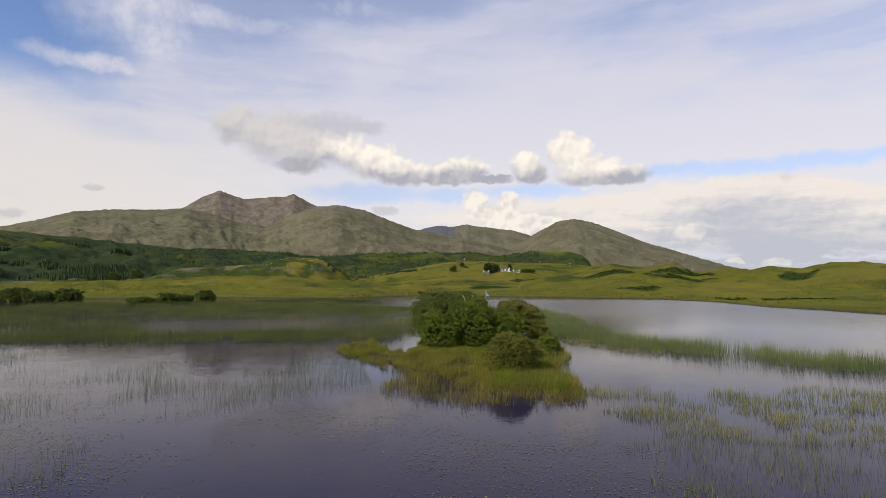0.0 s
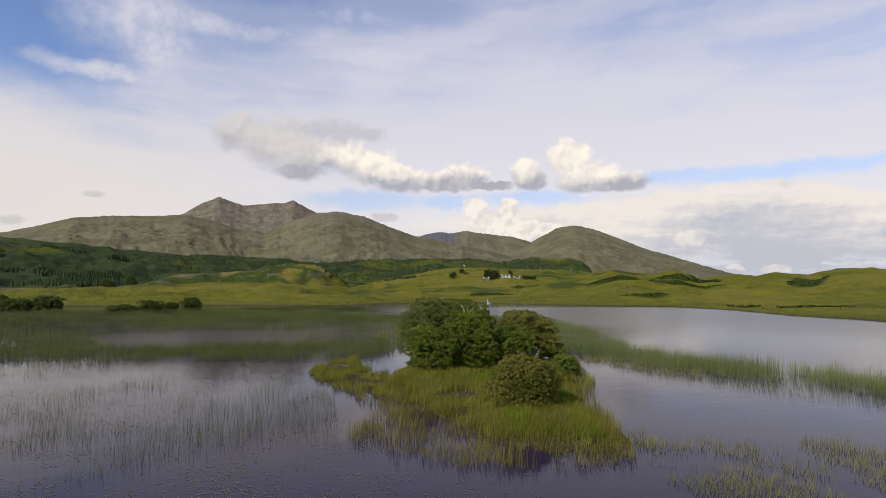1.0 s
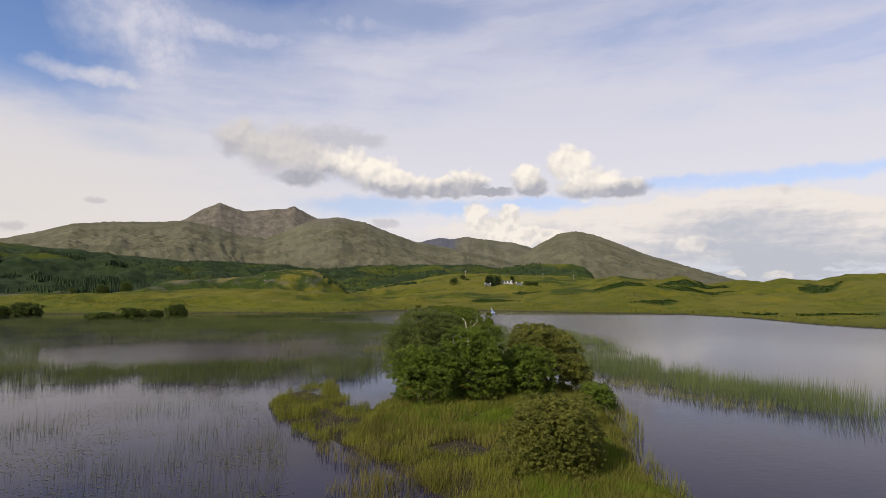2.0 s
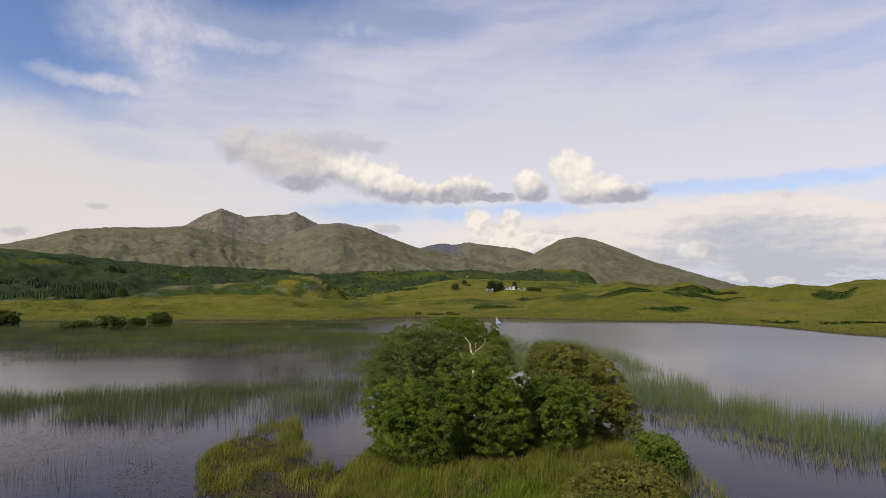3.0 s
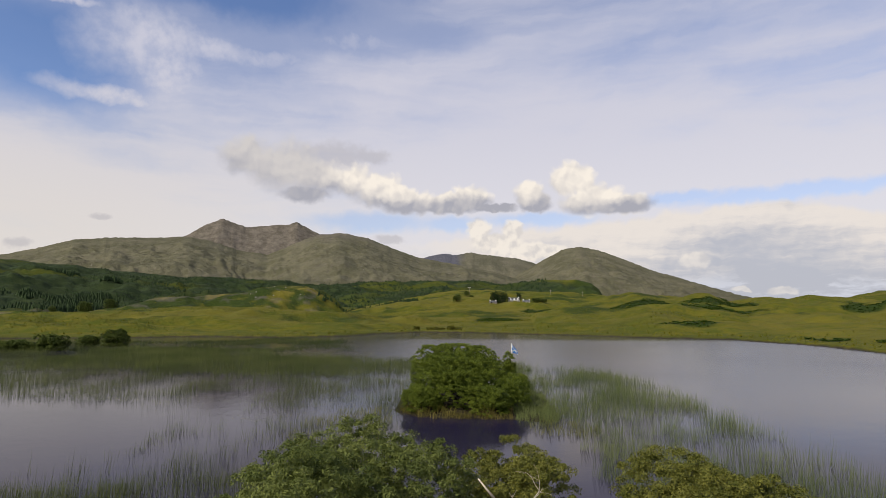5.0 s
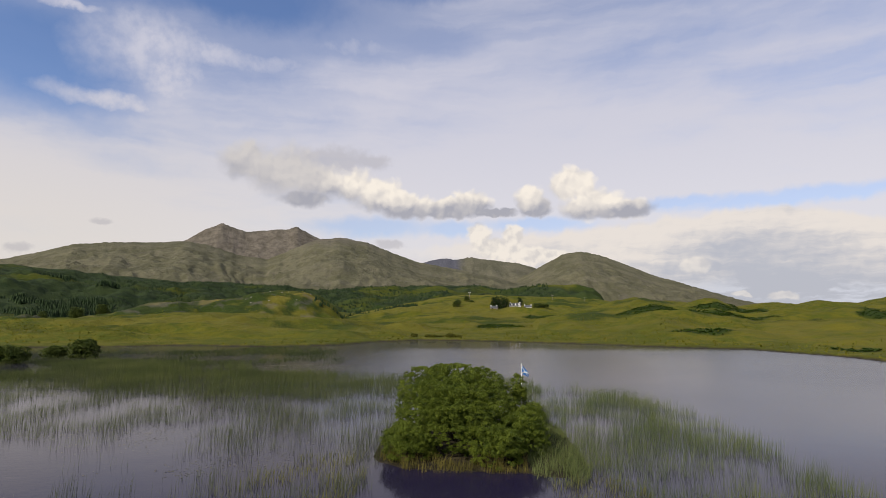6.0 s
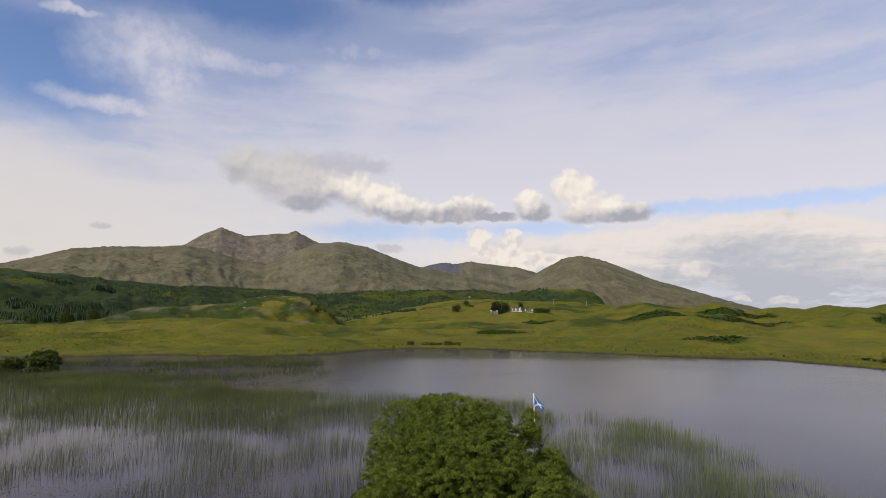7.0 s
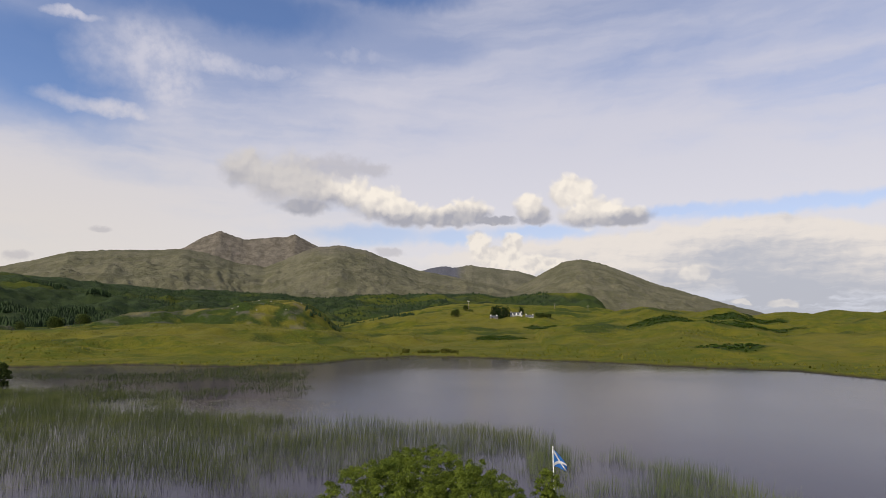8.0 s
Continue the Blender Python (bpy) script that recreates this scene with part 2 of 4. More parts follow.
    # crags and hollows on the mountains, tussocks on the low ground
    craggy = g.math("ADD", g.math("MULTIPLY", g.noise(pos, 0.012, 9, 0.62), 36.0), g.math("MULTIPLY", g.noise(g.vec("MULTIPLY", pos, (1.0, 0.5, 0.5)), 0.05, 7, 0.7), 14.0))
    height = g.math("ADD", fine, g.math("MULTIPLY", tuss, 4.0))
    height = g.math("ADD", height, g.math("MULTIPLY", craggy, g.math("MAXIMUM", share("moor"), g.math("MULTIPLY", share("forest"), 0.35))))
    bump(g, p, height, 0.6, 0.7)
    return m


def water_material():
    m, g, p, _ = material("loch_water")
    pos = g.node("ShaderNodeNewGeometry").outputs["Position"]
    sep = g.node("ShaderNodeSeparateXYZ")
    g.put(sep.inputs[0], pos)
    # wind roughens the open loch; the shallows among the reeds lie calm
    wind = g.noise(pos, 0.02, 4, 0.55)
    open_loch = g.math("MULTIPLY", g.step(sep.outputs[1], 70.0, 150.0), g.math("MULTIPLY", g.step(sep.outputs[0], -60.0, 0.0), g.step(sep.outputs[1], 250.0, 215.0)))
    pool = g.step(g.vec("LENGTH", g.vec("MULTIPLY", g.vec("SUBTRACT", pos, (-38.0, 99.0, 0.0)), (1 / 22, 1 / 16, 0.0))), 1.2, 0.4, 0.0, 0.55)
    peat = g.mix(wind, (0.014, 0.0115, 0.031), (0.021, 0.016, 0.041))
    g.put(p.inputs["Base Color"], peat)
    g.put(p.inputs["Roughness"], g.math("ADD", g.step(wind, 0.35, 0.75, 0.02, 0.06), g.math("ADD", g.math("MULTIPLY", g.math("MAXIMUM", open_loch, pool), 0.17), g.step(sep.outputs[1], 200.0, 260.0, 0.0, 0.06))))
    g.put(p.inputs["IOR"], g.math("ADD", 1.165, g.math("MULTIPLY", open_loch, 0.115)))
    p.inputs["Specular IOR Level"].default_value = 0.5
    ripple = g.math("ADD", g.noise(g.vec("MULTIPLY", pos, (0.7, 1.3, 1.0)), 2.2, 4, 0.6), g.math("MULTIPLY", g.noise(pos, 0.35, 3), 2.0))
    bump(g, p, ripple, 0.18, 0.03)
    return m


LAND = land_material()
WATER = water_material()
ALDER = leafy("alder_leaves", (0.026, 0.050, 0.006), (0.165, 0.215, 0.026))
WILLOW = leafy("willow_leaves", (0.034, 0.054, 0.012), (0.185, 0.212, 0.056))
ROWAN = leafy("bronze_green_leaves", (0.036, 0.050, 0.008), (0.212, 0.208, 0.042))
DOME = leafy("bright_green_leaves", (0.028, 0.050, 0.006), (0.165, 0.205, 0.024))
SEDGE = leafy("sedge_blades", (0.060, 0.078, 0.012), (0.270, 0.258, 0.048), 0.45, 0.4, 0.6)
LUSH = leafy("lush_grass_blades", (0.058, 0.095, 0.010), (0.185, 0.235, 0.024), 0.4, 0.4, 0.6)
REED = leafy("reed_stems", (0.046, 0.075, 0.022), (0.180, 0.205, 0.080), 0.12, 0.3, 0.6)
OCHRE = leafy("ochre_sedge_blades", (0.072, 0.066, 0.016), (0.235, 0.200, 0.055), 0.4, 0.35, 0.7)
DEEP = leafy("dark_water_plants", (0.022, 0.040, 0.008), (0.075, 0.095, 0.022), 0.06, 0.2, 0.7)
OLIVE = leafy("olive_reed_stems", (0.036, 0.054, 0.015), (0.140, 0.158, 0.056), 0.10, 0.3, 0.6)
PALE = leafy("pale_reed_stems", (0.085, 0.100, 0.024), (0.230, 0.218, 0.068), 0.2, 0.3, 0.6)
PAD = leafy("lily_pads", (0.060, 0.065, 0.022), (0.190, 0.160, 0.060), 0.3, 0.1, 0.4)
PINE = leafy("conifer_needles", (0.008, 0.020, 0.006), (0.030, 0.055, 0.014), 0.02, 0.1, 0.7)
BRACKEN = leafy("bracken_fronds", (0.024, 0.050, 0.007), (0.070, 0.110, 0.016), 0.05, 0.25, 0.7)
SCRUB = leafy("dark_scrub_leaves", (0.024, 0.042, 0.008), (0.115, 0.145, 0.030))
RUSH = leafy("rush_tussocks", (0.078, 0.088, 0.009), (0.150, 0.138, 0.016), 0.05, 0.25, 0.8)
BARK = plain("bark", (0.075, 0.060, 0.045), 0.9, 0, 9, 0.4, 0.01)
BLEACHED = plain("bleached_wood", (0.55, 0.48, 0.38), 0.8, 0, 14, 0.25, 0.006)
WHITE = plain("white_paint", (0.78, 0.77, 0.74), 0.6, 0, 3, 0.06)
SLATE = plain("roof_slate", (0.085, 0.088, 0.095), 0.6, 0, 5, 0.3)
DARKPANE = plain("window_glass", (0.02, 0.023, 0.028), 0.1, 0, 3, 0.2)
GREYWOOD = plain("weathered_timber", (0.22, 0.19, 0.15), 0.85, 0, 8, 0.3)
BLUE = plain("blue_flag_cloth", (0.030, 0.190, 0.560), 0.75, 0, 12, 0.1)
CLOTH = plain("white_flag_cloth", (0.80, 0.80, 0.79), 0.75, 0, 12, 0.05)
STONE = plain("grey_boulder", (0.26, 0.24, 0.21), 0.9, 0, 2.5, 0.35, 0.05)


# ---------------------------------------------------------------- mesh helpers
rng = np.random.default_rng(11)


def mesh_of(name, verts, faces, mat, smooth=False):
    """A mesh from an (n, 3) array and a list of (k, size) index arrays."""
    me = bpy.data.meshes.new(name)
    me.vertices.add(len(verts))
    me.vertices.foreach_set("co", np.asarray(verts, np.float32).ravel())
    loops = np.concatenate([f.ravel() for f in faces]).astype(np.int32)
    sizes = np.concatenate([np.full(len(f), f.shape[1], np.int32) for f in faces])
    starts = np.concatenate(([0], np.cumsum(sizes)[:-1])).astype(np.int32)
    me.loops.add(len(loops))
    me.loops.foreach_set("vertex_index", loops)
    me.polygons.add(len(sizes))
    me.polygons.foreach_set("loop_start", starts)
    me.polygons.foreach_set("loop_total", sizes)
    me.polygons.foreach_set("use_smooth", np.full(len(sizes), smooth))
    me.update(calc_edges=True)
    me.validate()
    me.materials.append(mat)
    return me


def part(name, bm, mat, parent=None, label="", smooth=False):
    """Links a bmesh as one mesh object under a thing or a part."""
    me = bpy.data.meshes.new(name)
    bm.to_mesh(me)
    bm.free()
    for f in me.polygons:
        f.use_smooth = smooth
    me.materials.append(mat)
    ob = new(name, me)
    ob.parent = parent
    return tagged(ob, label)


def lattice(ix, iy, seed):
    h = (ix.astype(np.int64) * 374761393 + iy.astype(np.int64) * 668265263 + seed * 1442695041) & 0xFFFFFFFF
    h = ((h ^ (h >> 13)) * 1274126177) & 0xFFFFFFFF
    return ((h ^ (h >> 16)) & 0xFFFF) / 65535.0


def value_noise(x, y, seed=0):
    """Smooth noise from 0 to 1 with cells of size 1."""
    x, y = np.asarray(x, float), np.asarray(y, float)
    ix, iy = np.floor(x), np.floor(y)
    fx, fy = x - ix, y - iy
    fx, fy = fx * fx * fx * (fx * (fx * 6 - 15) + 10), fy * fy * fy * (fy * (fy * 6 - 15) + 10)
    a, b = lattice(ix, iy, seed), lattice(ix + 1, iy, seed)
    c, d = lattice(ix, iy + 1, seed), lattice(ix + 1, iy + 1, seed)
    return (a + (b - a) * fx) * (1 - fy) + (c + (d - c) * fx) * fy


def fbm(x, y, seed=0, octaves=5, gain=0.5):
    total, amp, norm = 0.0, 1.0, 0.0
    for i in range(octaves):
        total = total + amp * value_noise(x * 2 ** i + 17.3 * i, y * 2 ** i - 9.1 * i, seed + i)
        norm += amp
        amp *= gain
    return total / norm


def ease(v, a, b):
    u = np.clip((v - a) / (b - a), 0, 1)
    return u * u * (3 - 2 * u)


def inside(px, py, poly):
    """Which points lie in the polygon."""
    hit = np.zeros(np.shape(px), bool)
    for (x0, y0), (x1, y1) in zip(poly, poly[1:] + poly[:1]):
        if y0 != y1:
            hit ^= ((y0 > py) != (y1 > py)) & (px < (x1 - x0) * (py - y0) / (y1 - y0) + x0)
    return hit


def rim(px, py, poly):
    """Distance to the polygon's outline, positive inside."""
    best = np.full(np.shape(px), 1e9)
    for (x0, y0), (x1, y1) in zip(poly, poly[1:] + poly[:1]):
        dx, dy = x1 - x0, y1 - y0
        s = np.clip(((px - x0) * dx + (py - y0) * dy) / (dx * dx + dy * dy), 0, 1)
        best = np.minimum(best, np.hypot(px - x0 - s * dx, py - y0 - s * dy))
    return np.where(inside(px, py, poly), best, -best)


# ---------------------------------------------------------------- the lie of the land
EYE0 = (0.7, 7.5, 7.1)      # the middle of the plan's polar tables
ISLAND = [(2.0, 45.0), (4.5, 43.3), (7.5, 43.6), (7.7, 47), (7.1, 52), (8.2, 58), (8.6, 69), (7.0, 74), (4.5, 80),
          (-1.0, 82), (-4.5, 76), (-4.8, 66), (-6.0, 62.5), (-9.0, 66), (-12.3, 70), (-13.3, 68), (-12.0, 63.5), (-9.4, 59.5), (-6.0, 56), (-2.6, 52.5), (0.2, 48.5)]
MARGIN = [(-3.6, 43.5), (-1.0, 41.5), (1.5, 40.2), (5.0, 40.4), (7.8, 42.2), (7.6, 43.4), (5, 43), (2.5, 45.5), (0.5, 49.5), (-2.5, 53.5), (-6.2, 57), (-7.0, 55.5), (-4.6, 51), (-5.4, 45)]
ISLET = [(-7.0, 110), (-4.6, 108.2), (-1, 107.8), (2.6, 107.8), (5.0, 106.6), (6.4, 109), (6.5, 120), (5.2, 128), (1, 129), (-4, 127), (-7.5, 119)]
SHORE = ([-180, -120, -90, -60, -48, -42, -35, -27.7, -22.5, -15.5, -10.5, -7.7, -4.6, -1.8, 2, 6.3, 13.9, 18.8, 23.4, 27.3, 36.8, 45, 60, 90, 130, 180],
         [190, 220, 260, 300, 300, 292, 275, 261, 262, 247, 252, 274, 287, 284, 275, 265, 247, 243, 216, 184, 150, 135, 125, 130, 160, 190])

# beds of bracken on the pasture: place and half widths
FERNS = [(122, 388, 44, 20), (158, 446, 24, 16), (180, 456, 10, 25), (84, 282, 12, 9), (116, 214, 13, 11), (208, 368, 14, 12), (14, 440, 18, 25), (64, 530, 29, 11), (100, 226, 6, 6), (95, 470, 22, 9)]

# crests: azimuths, heights above the eye (degrees), distance, length of the front slope
CRESTS = {
    "bank": ([-70, -52, -41, -36, -31, -26.5, -22.5, -18.9, -13.4, -6.5, -2], [0.3, 0.0, -0.25, -0.1, 0.1, 0.48, 0.60, 0.40, -0.1, -0.45, -0.9], 430, 175),
    "hills": ([5, 9, 12, 13.9, 16, 18, 19.6, 21.3, 24.4, 26.2, 27.5, 28.8, 30, 32, 33.2, 35.7, 45, 60, 90, 110],
              [0.2, 0.7, 1.25, 1.75, 1.45, 1.25, 1.35, 0.85, 1.15, 1.1, 1.36, 1.17, 1.1, 1.57, 1.65, 1.4, 1.5, 2.2, 1.6, 0.8], 640, 440),
    "knoll_east": ([14.5, 16.5, 18.6, 19.8, 21.0, 22.5], [-1, 0.9, 1.5, 1.55, 0.9, -1], 500, 110),
    "knoll_west": ([-34, -30, -26, -23.5, -21, -19.3, -17.8, -15.6, -14.2, -13, -11.5], [-0.2, 0.7, 1.15, 1.3, 1.75, 2.2, 2.4, 2.3, 1.9, 1.0, -0.4], 620, 130),
    "field": ([-13, -9, -5, -2, 1, 4, 8, 12, 15], [0.0, 0.8, 1.5, 2.0, 2.05, 1.9, 1.8, 1.5, 0.2], 930, 560),
    "crag": ([0.5, 2.2, 3.9, 6.8, 9.6, 11.2, 11.9, 12.5], [1.2, 2.4, 2.8, 3.07, 3.0, 2.6, 1.8, 0.3], 1400, 330),
    "forest": ([-75, -55, -41.4, -37.6, -34.4, -31.3, -27.6, -24.1, -18.9, -15.6, -10.6, -4.8, 1, 3.4, 6.5, 12], [3.0, 4.2, 4.15, 3.8, 3.5, 3.35, 3.1, 3.05, 2.7, 2.5, 2.7, 2.85, 2.85, 2.55, 1.8, 0.5], 2100, 1350),
    "massif": ([-75, -60, -50, -41.4, -39.2, -36.5, -33.8, -30.3, -27.7, -25.5, -23, -20.5, -18.9, -17.2, -15.6, -13.5, -10.6, -8.3, -5.7, -1.9, 2.2, 5.5, 10],
               [1.5, 2.6, 3.4, 4.5, 5.1, 6.05, 6.4, 6.6, 6.85, 6.5, 5.7, 5.5, 6.2, 7.0, 7.6, 7.8, 7.19, 6.3, 5.34, 4.7, 3.8, 2.8, 1.0], 4100, 2300),
    "summit": ([-31, -29, -27.7, -26.5, -24.8, -22.7, -21.3, -20, -18.6, -17.9, -16.3, -14, -11], [5.4, 6.5, 7.07, 7.9, 8.72, 8.03, 8.2, 8.37, 8.45, 8.72, 7.85, 6.9, 5.0], 4700, 900),
    "far_ridge": ([-9, -6, -4.7, -3.3, -1.9, -0.4, 1, 4.2, 6.2, 9, 12], [4.0, 5.0, 5.46, 5.75, 5.58, 5.86, 5.62, 5.25, 4.65, 3.5, 2], 4720, 900),
    "east_peak": ([0, 3, 5.35, 6.8, 8.8, 10.5, 12.4, 15, 17.6, 20.1, 22.5, 24.1, 25.8, 30], [2.0, 3.1, 4.1, 5.0, 6.03, 6.28, 5.83, 4.81, 3.65, 2.84, 2.05, 1.5, 1.0, -0.3], 4500, 2100),
    "south": ([-180, -150, -120, -100, -80, 80, 100, 125, 150, 180], [2.5, 3.0, 2.4, 1.5, -2, -2, 1.0, 1.8, 2.6, 2.5], 1500, 1200),
}


def crest(name, az, r):
    """Height of one ridge of the plan, and how far up its front slope the place is."""
    a, e, dist, run = CRESTS[name]
    top = EYE0[2] + dist * np.tan(np.radians(np.interp(az, a, e)))
    top = np.where((az < a[0]) | (az > a[-1]), -20, top)
    u = np.clip((r - (dist - run)) / run, 0, 1)
    back = np.clip((r - dist) / (0.6 * run), 0, 1)
    return top, u, back


def lie(px, py):
    """Ground height, shares of cover and painted cloud shade at places of the plan."""
    px, py = np.asarray(px, float), np.asarray(py, float)
    rx, ry = px - EYE0[0], py - EYE0[1]
    r, az = np.hypot(rx, ry), np.degrees(np.arctan2(rx, ry))
    shore = np.interp(az, *SHORE) + 5 * (fbm(az * 0.6, az * 0 + 3.3, 5, 3) - 0.5) + 1.5 * (fbm(az * 5, az * 0, 6, 2) - 0.5)
    off = r - shore
    hum = fbm(px * 0.012, py * 0.012, 21, 6, 0.52) - 0.5
    bumps = fbm(px * 0.05, py * 0.05, 31, 4) - 0.5
    h = np.where(off > 0, 0.55 * ease(off, 0, 2.5) + 0.010 * off.clip(0, 700), -1.6 * ease(-off, 0, 9))
    h = h + ease(off, 4, 60) * (7.0 * hum + 1.6 * bumps)
    h = np.where(off > 2, np.maximum(h, 0.35), h)
    z = h
    share = {k: np.zeros(px.shape) for k in ("bracken", "forest", "moor", "stone", "cloud_shade", "straw", "mud")}
    for name in CRESTS:
        top, u, back = crest(name, az, r)
        near = name in ("bank", "hills", "field", "knoll_east", "knoll_west")
        s = u ** 1.25 * 0.45 + ease(u, 0, 1) * 0.55
        if name in ("massif", "summit", "east_peak", "far_ridge"):
            s = 0.30 * ease(u, 0, 0.5) + 0.70 * u ** 1.7
        if name == "crag":
            s = u ** 0.8
        if name in ("knoll_west", "knoll_east"):
            s = ease(u, 0, 1)
        ridge = top * s * (1 - 0.45 * ease(back, 0, 1))
        flank = u * (1 - u) * 4 * (1 - back)
        if name == "knoll_west":
            ridge = ridge + (flank + 0.25 * u) * 9 * (fbm(px * 0.035, py * 0.035, 33, 5, 0.6) - 0.5)
        if near:
            ridge = ridge + flank * (10 * hum + 4.5 * bumps + 3.5 * np.abs(fbm(px * 0.022, py * 0.022, 35, 4, 0.6) - 0.5) * 2) + 4.5 * bumps * u
        elif name in ("massif", "summit", "far_ridge", "east_peak"):
            gully = np.abs(fbm(az * 1.1 + 2.2 * hum, r * 0.0009, 41, 6, 0.58) - 0.5) * 2
            rough = fbm(px * 0.004, py * 0.004, 51, 6, 0.6) - 0.5
            ridge = ridge + flank * (gully - 0.25) * 34 + flank * rough * 60 + 16 * rough * u + 10 * (fbm(az * 6, az * 0, 61, 3) - 0.5) * u
        else:
            rough = fbm(px * 0.01, py * 0.01, 71, 6, 0.6) - 0.5
            ridge = ridge + flank * rough * 62 + 8 * rough * u
        ridge = np.where(off > 0, ridge * ease(off, 0, 45), -5)
        wins = ridge > z
        z = np.where(wins, ridge, z)
        if name in ("massif", "summit", "far_ridge", "east_peak"):
            share["moor"] = np.where(wins, 1.0, share["moor"])
            rocky = {"summit": 0.8 + 0 * s, "massif": 0.9 * ease(top * s + 160 * hum, 430, 640)}.get(name, ease(top * s + 300 * hum, 480, 800))
            share["stone"] = np.where(wins, rocky * 0.85, share["stone"])
            share["forest"] = np.where(wins, 0, share["forest"])
            # cloud shadow painted onto the upper far ridge, strongest in its west
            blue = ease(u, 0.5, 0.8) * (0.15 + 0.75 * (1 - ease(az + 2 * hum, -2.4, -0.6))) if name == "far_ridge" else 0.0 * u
            share["cloud_shade"] = np.where(wins, blue, share["cloud_shade"])
        elif name in ("forest", "crag"):
            share["forest"] = np.where(wins, ease(fbm(px * 0.004, py * 0.004, 81, 4) + (0.06 if name == "forest" else -0.06), 0.42, 0.55), share["forest"])
            share["moor"] = np.where(wins, 0.0, share["moor"])
            if name == "crag":
                fern = ease(fbm(px * 0.008, py * 0.008, 83, 5, 0.6) + 0.15 * ease(az, 8.5, 10.5), 0.48, 0.62)
    # cut the loch's western arm through the low ground
    arm = ease(az, -38, -40) * ease(r, 560, 600) * (1 - ease(r, 800, 860))
    z = z * (1 - arm) - 1.2 * arm
    isle = np.maximum(rim(px, py, ISLAND), rim(px, py, ISLET))
    soil = np.where(py > 95, 0.4, np.where(px < -5.2, 0.25, 1.0)) * 0.28 * ease(isle + 0.7 * bumps, -0.6, 1.6) + 0.25 * ease(isle, 1, 4) * (0.5 + bumps)
    z = np.where(isle > -8, np.maximum(z, -1.6 + (1.6 * ease(isle, -8, -0.4)) + soil), z)
    share["bracken"] = ease(fbm(px * 0.014, py * 0.02, 91, 5, 0.6), 0.57, 0.66) * ease(off, 40, 120) * (r < 1300) * 0.8 + 0.55 * ease(r, 950, 1150) * (r < 2300)
    a, e, dist, run = CRESTS["crag"]
    share["bracken"] = np.where((az > a[0]) & (az < a[-1]) & (r > dist - run * 0.9) & (r < dist + 60), 0.08 + 0.8 * fern, share["bracken"])
    ragged = 0.5 * (fbm(px * 0.06, py * 0.06, 95, 4, 0.6) - 0.5)
    for bx, by, bw, bd in FERNS:
        d = np.hypot((px - bx) / bw, (py - by) / bd) + 1.6 * ragged
        share["bracken"] = np.maximum(share["bracken"], 1 - ease(d, 0.75, 1.05))
    rough_knoll = ease(az, -52, -46) * (1 - ease(az, -14.5, -12.5)) * ease(r, 455, 500) * (1 - ease(r, 900, 1000))
    share["bracken"] = np.maximum(share["bracken"], rough_knoll * ease(fbm(px * 0.03, py * 0.03, 97, 5, 0.6), 0.36, 0.50) * 0.95)
    share["stone"] = np.maximum(share["stone"], rough_knoll * 0.4 * ease(fbm(px * 0.06, py * 0.06, 99, 4), 0.60, 0.66))
    crown_w = ease(az, -34, -24) * (1 - ease(az, -13.6, -12.6)) * ease(r, 540, 590) * (1 - ease(r, 680, 760))
    dry = ease(fbm(px * 0.012, py * 0.02, 103, 5, 0.6), 0.50, 0.62) * ease(off, 20, 80) * (r < 900)
    share["straw"] = np.maximum(0.9 * crown_w * ease(fbm(px * 0.02, py * 0.02, 101, 4, 0.6), 0.36, 0.56), 0.35 * dry)
    share["mud"] = np.where((z < 0.35) | (isle > -8), np.where(isle > -8, 1.0, 1.0 - ease(z, 0.1, 0.35)), 0)
    return z, share


def ground_sheet():
    az = np.concatenate([np.arange(-180, -48, 3.0), np.arange(-48, 42, 0.21), np.arange(42, 180, 3.0)])
    r = np.concatenate([[0.4, 6, 14, 22], np.arange(30, 140, 1.5), np.arange(140, 330, 2.0), np.arange(330, 900, 4), np.arange(900, 2300, 13), np.arange(2300, 4880, 22), [4880]])
    a, d = np.meshgrid(np.radians(az), r)
    px, py = EYE0[0] + d * np.sin(a), EYE0[1] + d * np.cos(a)
    z, share = lie(px, py)
    n, m = a.shape
    i = np.arange(n * m).reshape(n, m)
    k = np.roll(i, -1, 1)
    quads = np.stack([i[:-1], i[1:], k[1:], k[:-1]], -1).reshape(-1, 4)[:, ::-1]
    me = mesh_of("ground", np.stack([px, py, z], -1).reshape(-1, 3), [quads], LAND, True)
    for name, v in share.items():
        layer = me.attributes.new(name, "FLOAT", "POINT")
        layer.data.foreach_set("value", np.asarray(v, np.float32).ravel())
    return tagged(new("ground", me), "rolling green pasture rising to bare grey-green mountains", "ground", kind="structure")


ground_sheet()


def water_sheet():
    n = 96
    a = np.linspace(0, 2 * math.pi, n, endpoint=False)
    ring = np.stack([EYE0[0] + 960 * np.sin(a), EYE0[1] + 960 * np.cos(a), 0 * a], -1)
    me = mesh_of("water", ring, [np.arange(n).reshape(1, n)[:, ::-1]], WATER)
    return tagged(new("water", me), "still peaty loch water reflecting the sky", "water", kind="structure")


water_sheet()


